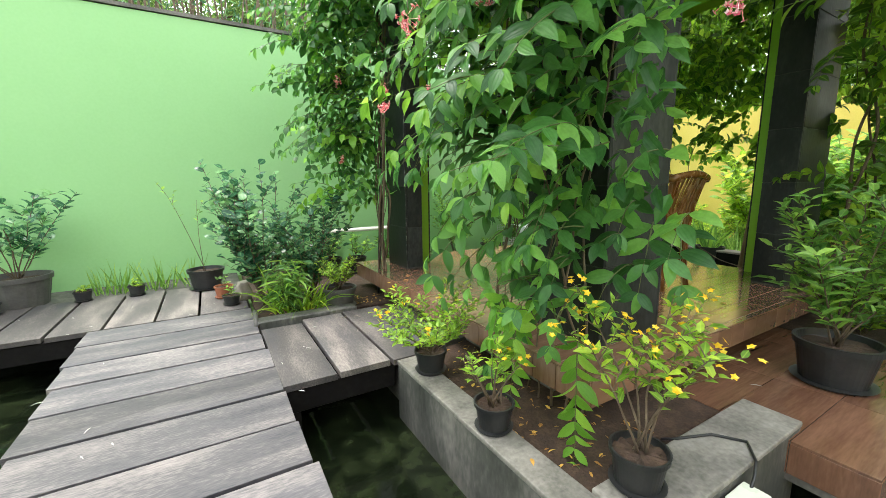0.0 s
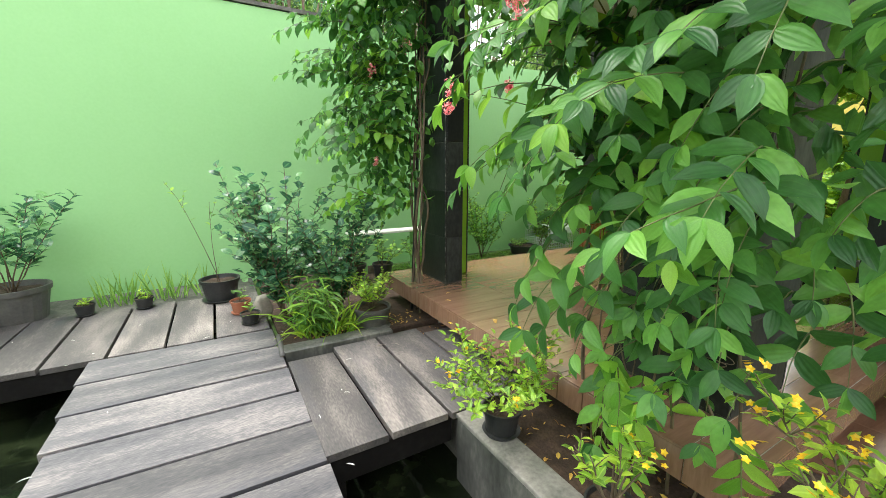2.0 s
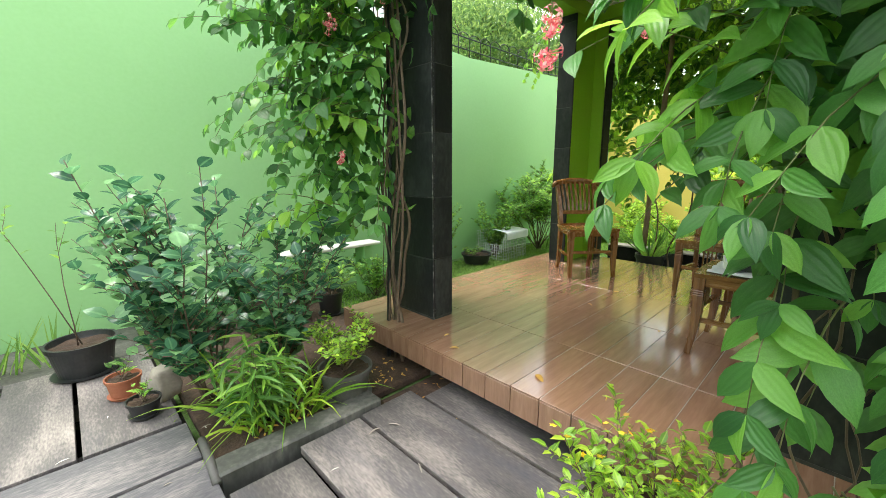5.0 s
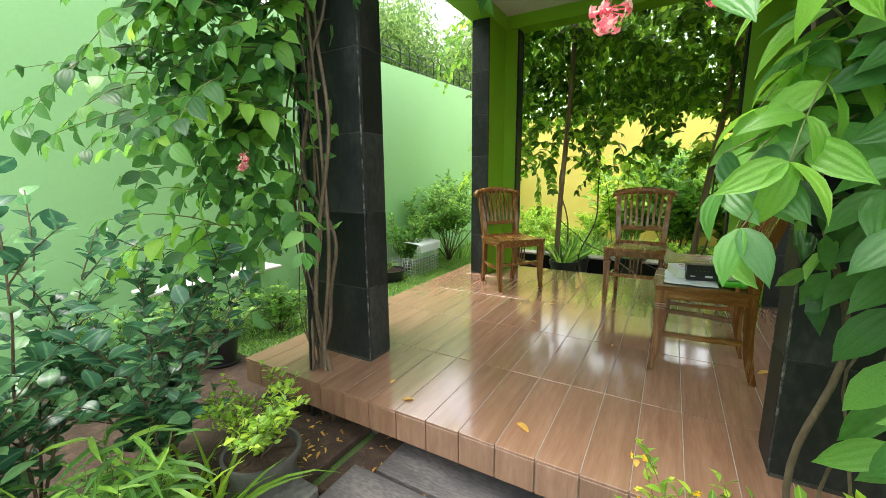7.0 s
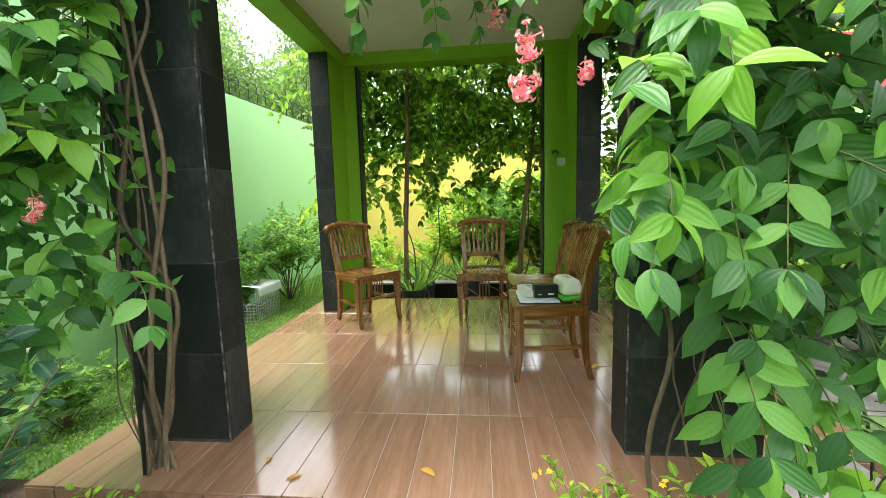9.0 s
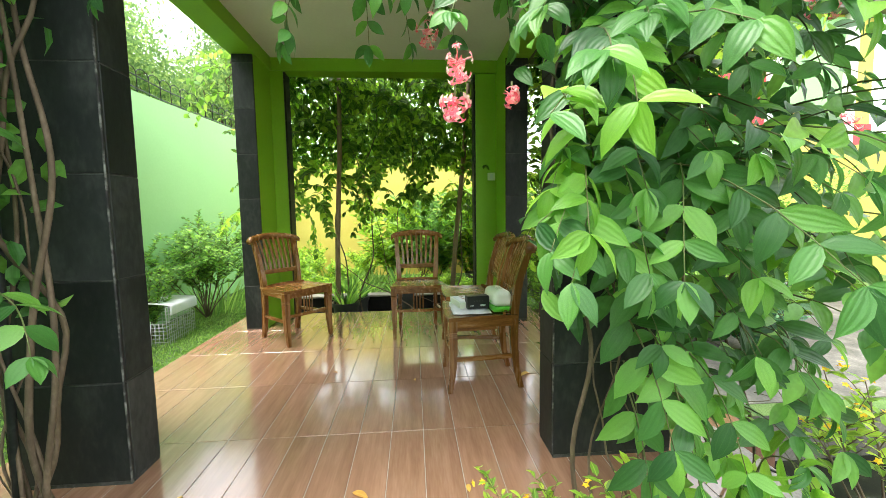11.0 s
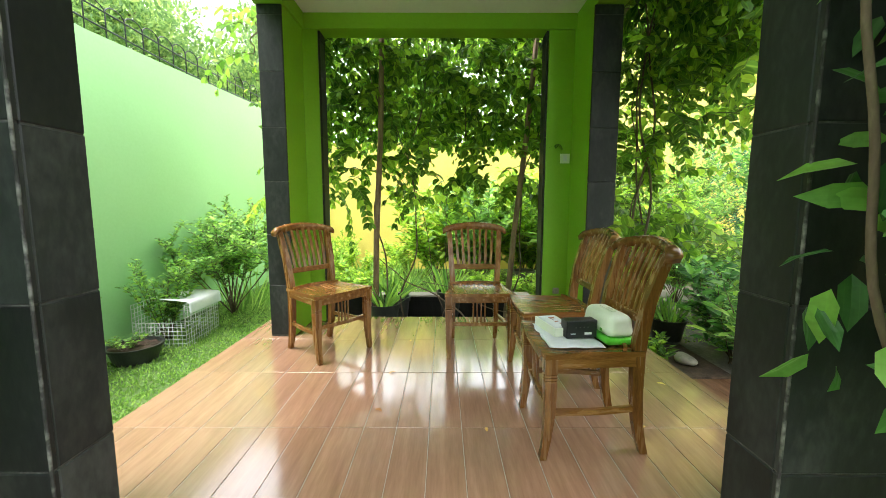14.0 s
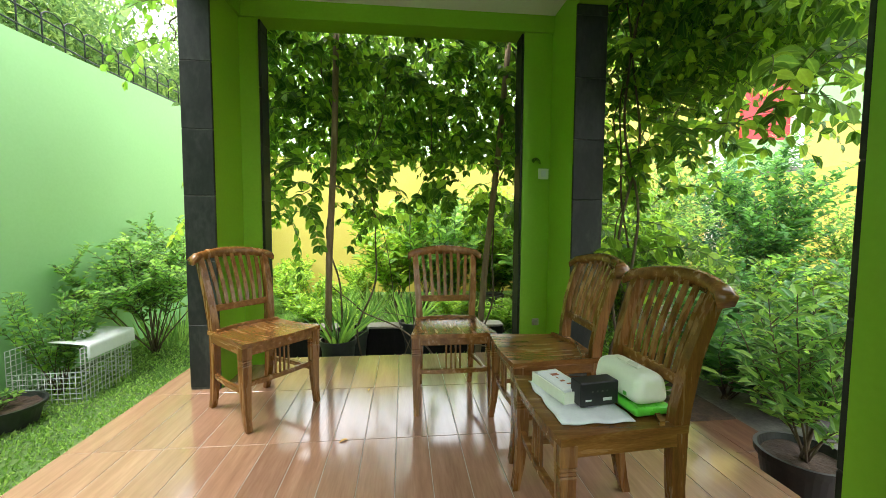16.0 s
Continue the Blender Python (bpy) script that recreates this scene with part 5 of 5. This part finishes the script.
def build_chair():
    """Faces -y: front legs at y = -0.19, back at y = +0.19."""
    c = thing("chair", "carved teak dining chair with a slatted back and curved crest rail", "chair", group="chairs in the pavilion")
    bm = bmesh.new()
    n = 8
    rows = []
    for i in range(n + 1):
        u = i / n
        y = -0.215 + 0.41 * u
        hw = 0.236 - 0.04 * u - 0.012 * math.sin(math.pi * u)
        row = []
        for k in range(9):
            s = k / 4 - 1
            row.append(bm.verts.new((s * hw, y - 0.014 * (1 - s * s) * (1 - u), 0.452 - 0.012 * (1 - s * s) * math.sin(math.pi * u))))
        rows.append(row)
    for i in range(n):
        for k in range(8):
            bm.faces.new((rows[i][k], rows[i][k + 1], rows[i + 1][k + 1], rows[i + 1][k]))
    r = bmesh.ops.extrude_face_region(bm, geom=list(bm.faces))
    bmesh.ops.translate(bm, vec=(0, 0, -0.022), verts=[g for g in r["geom"] if isinstance(g, bmesh.types.BMVert)])
    bmesh.ops.recalc_face_normals(bm, faces=bm.faces)
    part("seat", bm, M["teak_flat"], c)
    bm = bmesh.new()
    box(bm, -0.21, 0.21, -0.207, -0.183, 0.385, 0.43, 0.003)
    part("front_apron", bm, M["teak_flat"], c)
    part("back_apron", box(bmesh.new(), -0.17, 0.17, 0.165, 0.187, 0.385, 0.43, 0.003), M["teak_flat"], c)
    for s in (-1, 1):
        bm = bmesh.new()
        box(bm, -0.011, 0.011, -0.18, 0.165, 0.385, 0.43, 0.003)
        o = part("side_apron", bm, M["teak_flat"], c)
        o.location = (s * 0.193, 0, 0)
        o.rotation_euler = (0, 0, s * 0.08)
        # front leg: square, tapering, with three carved rings
        bm = bmesh.new()
        prof = [(0.0, 0.0125, -0.020), (0.012, 0.0150, -0.019), (0.03, 0.0145, -0.016), (0.09, 0.0165, -0.007), (0.16, 0.019, -0.001), (0.24, 0.0215, 0.002), (0.335, 0.024, 0.0)]
        for q in range(3):
            z = 0.34 + q * 0.012
            prof += [(z, 0.0215, 0), (z + 0.006, 0.025, 0)]
        prof += [(0.38, 0.025, 0), (0.43, 0.025, 0)]
        prev = None
        for z, w, dy in prof:
            ring = [bm.verts.new((a * w, b * w + dy, z)) for a, b in ((-1, -1), (1, -1), (1, 1), (-1, 1))]
            if prev:
                for k in range(4):
                    bm.faces.new((prev[k], prev[(k + 1) % 4], ring[(k + 1) % 4], ring[k]))
            else:
                bm.faces.new(ring[::-1])
            prev = ring
        bm.faces.new(prev)
        o = part("front_leg", bm, M["teak"], c)
        o.location = (s * 0.208, -0.19, 0)
        # back post: leg and back upright in one curve
        bm = bmesh.new()
        prev = None
        for z, y, w, d in ((0.0, 0.222, 0.014, 0.016), (0.06, 0.205, 0.0155, 0.018), (0.14, 0.190, 0.017, 0.020), (0.25, 0.180, 0.018, 0.022), (0.42, 0.178, 0.020, 0.024), (0.5, 0.182, 0.020, 0.024), (0.65, 0.205, 0.019, 0.022), (0.78, 0.243, 0.018, 0.020), (0.865, 0.275, 0.018, 0.018)):
            x = s * (0.165 + 0.028 * max(0, (z - 0.42) / 0.44))
            ring = [bm.verts.new((x + a * w, y + b * d, z)) for a, b in ((-1, -1), (1, -1), (1, 1), (-1, 1))]
            if prev:
                for k in range(4):
                    bm.faces.new((prev[k], prev[(k + 1) % 4], ring[(k + 1) % 4], ring[k]))
            else:
                bm.faces.new(ring[::-1])
            prev = ring
        bm.faces.new(prev)
        part("back_post", bm, M["teak"], c)
        part("side_stretcher", bowed(s * 0.203, -0.178, s * 0.168, 0.182, 0.20, -s * 0.012), M["teak_flat"], c)
    part("front_stretcher", bowed(-0.19, -0.188, 0.19, -0.188, 0.238, -0.012), M["teak_flat"], c)
    part("seat_ridge", bowed(-0.185, 0.118, 0.185, 0.118, 0.456, 0.045, 0.008, 0.009), M["teak_flat"], c)
    for k in range(4):
        part("spindle", box(bmesh.new(), -0.048 + k * 0.026, -0.038 + k * 0.026, -0.201, -0.191, 0.245, 0.386, 0.002), M["teak"], c)
    # crest rail: bowed, arched, with rolled ends that overhang the posts
    bm = bmesh.new()
    prev = None
    n = 18
    for i in range(n + 1):
        s = 2 * i / n - 1
        x = s * 0.24
        y = 0.305 - 0.045 * s * s
        top = 0.905 - 0.035 * s * s - (0.012 if abs(s) > 0.95 else 0)
        bot = top - 0.058 + 0.012 * abs(s)
        th = 0.017 + 0.014 * s * s
        ring = [bm.verts.new(p) for p in ((x, y - th, bot), (x, y + th * 0.7, bot + 0.006), (x, y + th * 1.1, top - 0.012), (x, y + th * 0.4, top), (x, y - th * 0.8, top - 0.004), (x, y - th * 1.2, top - 0.02))]
        if prev:
            for k in range(6):
                bm.faces.new((prev[k], prev[(k + 1) % 6], ring[(k + 1) % 6], ring[k]))
        else:
            bm.faces.new(ring[::-1])
        prev = ring
    bm.faces.new(prev)
    bmesh.ops.recalc_face_normals(bm, faces=bm.faces)
    part("crest_rail", bm, M["teak_flat"], c, smooth=True)
    bm = bmesh.new()
    box(bm, -0.165, 0.165, 0.188, 0.206, 0.55, 0.588, 0.003)
    part("lower_rail", bm, M["teak_flat"], c)
    for k in range(7):
        s = (k - 3) / 3
        bm = bmesh.new()
        prev = None
        for u in (0, 0.25, 0.5, 0.75, 1):
            z = 0.585 + u * (0.285 - 0.03 * s * s)
            x = s * (0.122 + 0.02 * u)
            y = 0.197 + 0.075 * u ** 1.4 + 0.018 * u * (1 - s * s)
            ring = [bm.verts.new((x + a * 0.0095, y + b * 0.006, z)) for a, b in ((-1, -1), (1, -1), (1, 1), (-1, 1))]
            if prev:
                for q in range(4):
                    bm.faces.new((prev[q], prev[(q + 1) % 4], ring[(q + 1) % 4], ring[q]))
            prev = ring
        part("back_slat", bm, M["teak"], c)
    return c


def build_furniture():
    c = build_chair()
    # front directions: south-west, west, north, north
    c.matrix_basis = pose(3.75, 3.535, 0.001, 0, 0, -39)
    copy_thing(c, pose(3.772, 2.46, 0.001, 0, 0, -89))
    copy_thing(c, pose(3.305, 2.05, 0.001, 0, 0, 180))
    copy_thing(c, pose(2.715, 2.085, 0.001, 0, 0, 180))
    return c


build_furniture()


def build_small_things():
    cx, cy, z = 2.715, 2.085, 0.4535
    # cloth over the front of the seat
    bm = bmesh.new()
    n = 14
    g = [[bm.verts.new((cx - 0.16 + 0.32 * i / n + 0.004 * math.sin(j), cy - 0.05 + 0.23 * j / n + 0.003 * math.sin(i * 1.3), z - 0.002 + 0.004 * math.sin(i * 1.1) * math.cos(j * 0.9) + 0.003)) for j in range(n + 1)] for i in range(n + 1)]
    for i in range(n):
        for j in range(n):
            bm.faces.new((g[i][j], g[i + 1][j], g[i + 1][j + 1], g[i][j + 1]))
    r = bmesh.ops.extrude_face_region(bm, geom=list(bm.faces))
    bmesh.ops.translate(bm, vec=(0, 0, 0.003), verts=[q for q in r["geom"] if isinstance(q, bmesh.types.BMVert)])
    bmesh.ops.recalc_face_normals(bm, faces=bm.faces)
    tagged(part("cloth", bm, M["cloth"], smooth=True), "crumpled pale blue-white cloth spread on the chair seat", "cloth")
    # tray with a printed packet in it
    t = thing("tray", "small cream box with a red printed packet on a cloth", "box", (cx + 0.06, cy + 0.10, z + 0.008), 12)
    slab("base", (-0.10, 0.10, -0.05, 0.05, 0, 0.005), M["plastic_white"], t)
    for d in ((-0.10, 0.10, -0.05, -0.045, 0.005, 0.038), (-0.10, 0.10, 0.045, 0.05, 0.005, 0.038), (-0.10, -0.095, -0.045, 0.045, 0.005, 0.038), (0.095, 0.10, -0.045, 0.045, 0.005, 0.038)):
        slab("side", d, M["plastic_white"], t)
    slab("packet", (-0.085, 0.085, -0.04, 0.04, 0.006, 0.043), M["cloth"], t, 0.004)
    for k in range(4):
        slab("print", (-0.05 + 0.027 * k, -0.04 + 0.03 * k, -0.02 + 0.012 * (k % 3), 0.0 + 0.008 * (k % 2), 0.0432, 0.0438), M["terracotta"], t)
    # black box with pale marks
    t = thing("black_box", "small glossy black cardboard box with white marks", "box", (cx - 0.035, cy + 0.02, z + 0.009), 8)
    slab("body", (-0.03, 0.03, -0.07, 0.07, 0, 0.078), M["black_gloss"], t, 0.003)
    slab("sticker", (-0.0312, -0.0303, -0.045, -0.012, 0.016, 0.026), M["cloth"], t)
    slab("sticker", (-0.0312, -0.0303, 0.03, 0.052, 0.018, 0.023), M["cloth"], t)
    for k in range(4):
        slab("mark", (-0.0312, -0.0303, -0.03 + k * 0.018, -0.024 + k * 0.018, 0.046, 0.051), M["pot_grey"], t)
    # tissue box: cream rounded cover on a green base
    t = thing("tissue_box", "cream plastic tissue box with a bright green base", "tissue box", (cx - 0.01, cy - 0.115, z + 0.001), 6)
    slab("base", (-0.125, 0.125, -0.066, 0.066, 0, 0.03), M["plastic_green"], t, 0.012, seg=3)
    bm = bmesh.new()
    box(bm, -0.123, 0.123, -0.064, 0.064, 0.0305, 0.125)
    for v in bm.verts:
        if v.co.z > 0.1:
            v.co.x *= 0.92
            v.co.y *= 0.80
    bmesh.ops.bevel(bm, geom=list(bm.edges), offset=0.03, segments=5, affect="EDGES", profile=0.5)
    c = part("cover", bm, M["plastic_white"], t, smooth=True)
    slab("lid_ridge", (-0.05, 0.05, -0.012, 0.012, 0.1246, 0.131), M["plastic_white"], c, 0.002)
    for k in range(3):
        slab("flower_print", (-0.075 + 0.05 * k, -0.058 + 0.05 * k, 0.0645, 0.0652, 0.05, 0.062), M["plastic_green"], c)
    # wire cage with a white sheet over one corner: full south and east sides, a low west side
    b = thing("wire_basket", "white wire mesh cage standing on the lawn by the wall", "wire basket", (4.84, 5.36, LAWN), 3)
    w, d, h = 0.29, 0.24, 0.41
    sides = (((-w, -d), (w, -d), h), ((w, -d), (w, d), h), ((-w, d), (w, d), h), ((-w, -d), (-w, d), h * 0.58))
    for p, q, top in sides:
        p, q = np.array(p), np.array(q)
        nz = int(round(top / 0.04))
        for k in range(nz + 1):
            z0 = top * k / nz
            tubes("wire", [([(*p, z0), (*((p + q) / 2), z0), (*q, z0)], 0.0027, 0.0027)], M["wire"], b, n=4)
        nx = int(round(np.linalg.norm(q - p) / 0.04))
        for k in range(nx + 1):
            e = p + (q - p) * k / nx
            hh = h if k in (0, nx) else top
            tubes("wire", [([(*e, 0), (*e, hh / 2), (*e, hh)], 0.0027, 0.0027)], M["wire"], b, n=4)
    bm = bmesh.new()
    n = 16
    g = []
    for i in range(n + 1):
        row = []
        for j in range(n + 1):
            u, v = i / n, j / n
            y = 5.095 + 0.30 * max(v - 0.28, 0) / 0.72 - 0.012 * (1 - min(v / 0.28, 1))
            zz = LAWN + 0.416 - 0.10 * max(0.28 - v, 0) / 0.28 + 0.012 * math.sin(u * 7 + v * 3) * v + 0.02 * v * v
            row.append(bm.verts.new((4.60 + 0.52 * u + 0.05 * v, y, zz)))
        g.append(row)
    for i in range(n):
        for j in range(n):
            bm.faces.new((g[i][j], g[i + 1][j], g[i + 1][j + 1], g[i][j + 1]))
    r = bmesh.ops.extrude_face_region(bm, geom=list(bm.faces))
    bmesh.ops.translate(bm, vec=(0, 0, 0.004), verts=[q for q in r["geom"] if isinstance(q, bmesh.types.BMVert)])
    bmesh.ops.recalc_face_normals(bm, faces=bm.faces)
    tagged(part("sheet", bm, M["cloth"], smooth=True), "crumpled white plastic sheet draped over the wire cage", "sheet")
    # switch and socket on the pier
    s = thing("light_switch", "small white wall switch on the green pier", "switch", (4.4395, 1.66, 1.435))
    slab("plate", (-0.012, 0.0, -0.04, 0.04, -0.04, 0.04), M["plastic_white"], s, 0.003)
    slab("rocker", (-0.016, -0.0121, -0.018, 0.018, -0.025, 0.025), M["cloth"], s, 0.002)
    s = thing("wall_socket", "pale round wall socket low on the green pier", "socket", (4.4395, 1.70, 0.28))
    slab("plate", (-0.010, 0.0, -0.027, 0.027, -0.027, 0.027), M["grout"], s, 0.003)
    bm = bmesh.new()
    bmesh.ops.create_cone(bm, cap_ends=True, radius1=0.022, radius2=0.02, depth=0.006, segments=20)
    bmesh.ops.rotate(bm, matrix=Matrix.Rotation(radians(-90), 3, "Y"), verts=bm.verts)
    bmesh.ops.translate(bm, vec=(-0.0135, 0, 0), verts=bm.verts)
    part("face", bm, M["grout"], s)
    # cable and pump plug on the kerb
    c = thing("pump_cable", "black cable with a white plug box on the kerb", "cable", (0, 0, 0))
    tubes("cable", [([(1.80, 1.02, -0.258), (1.80, 0.96, -0.219), (1.95, 0.90, -0.219), (2.02, 0.80, -0.219), (1.92, 0.73, -0.222), (1.86, 0.71, -0.25), (1.80, 0.70, -0.29)], 0.006, 0.006)], M["pot_black"], c, n=8)
    slab("plug_box", (1.70, 1.84, 0.645, 0.735, -0.31, -0.27), M["plastic_white"], c, 0.006, seg=2)
    tubes("bracket", [([(1.71, 0.72, -0.28), (1.66, 0.73, -0.27), (1.66, 0.67, -0.27), (1.71, 0.66, -0.28)], 0.005, 0.005)], M["wire"], c, n=6)
    # dark pole that the vine leans on
    p = thing("support_pole", "thin dark pole leaning beside the slate pier", "pole", (0, 0, 0))
    tubes("shaft", [([(1.62, 3.82, -0.27), (1.72, 3.88, 1.0), (1.80, 3.95, 2.6)], 0.014, 0.012)], M["iron"], p, n=8)
    # stakes that carry the vine behind the pavilion
    for foot, head in (((4.95, 3.40, LAWN), (4.96, 3.29, 2.75)), ((4.95, 2.07, LAWN), (4.96, 1.80, 2.75))):
        p = thing("vine_stake", "light brown wooden stake holding up the vine", "stake", (0, 0, 0))
        foot, head = np.array(foot), np.array(head)
        tubes("shaft", [([foot, foot * 0.66 + head * 0.34 + (0, 0.012, 0), foot * 0.33 + head * 0.67 - (0, 0.008, 0), head], 0.031, 0.025)], M["stake"], p, n=10)
    # pipe stub at the corner of the bed
    p = thing("pipe_stub", "grey plastic pipe elbow at the corner of the bed", "pipe", (0, 0, 0))
    tubes("pipe", [([(0.475, 3.66, -0.2), (0.47, 3.56, -0.2), (0.465, 3.46, -0.205), (0.46, 3.37, -0.23)], 0.018, 0.018)], M["pot_grey"], p, n=10)
    # fallen leaves
    k = 0
    for x, y, zz, L in ((1.72, 3.38, 0.002, 0.05), (1.66, 3.2, 0.002, 0.06), (1.72, 2.74, 0.002, 0.075), (1.68, 2.3, 0.002, 0.05), (3.35, 3.0, 0.002, 0.05), (2.9, 3.05, 0.002, 0.05), (3.9, 2.95, 0.002, 0.04), (2.75, 1.75, 0.002, 0.09), (3.2, 1.45, 0.002, 0.05), (2.7, 2.5, 0.002, 0.04),
                        (1.6, 0.93, -0.222, 0.08), (1.22, 1.2, -0.235, 0.04), (0.3, 3.5, DECK + 0.004, 0.04), (1.2, 3.15, DECK + 0.004, 0.07), (1.1, 2.9, DECK + 0.004, 0.06), (1.05, 3.2, DECK + 0.004, 0.08), (-0.55, 4.85, DECK + 0.004, 0.04), (-0.2, 4.6, DECK + 0.004, 0.04), (0.5, 3.8, DECK + 0.004, 0.05), (2.7, 1.0, -0.267, 0.06)):
        a = k * 2.1
        pale = k >= 12
        ob = leaves("fallen_leaf", [(x, y, zz)], [(math.cos(a), math.sin(a), 0.02)], [(0, 0.1, 1)], [L], [L * (0.12 if pale else 0.4)], M["grout" if pale else "dry_leaf"], None, "oval")
        tagged(ob, "thin pale dry sliver lying on planks" if pale else "single dry yellow-brown leaf lying flat", "leaf", "fallen leaves")
        k += 1


build_small_things()
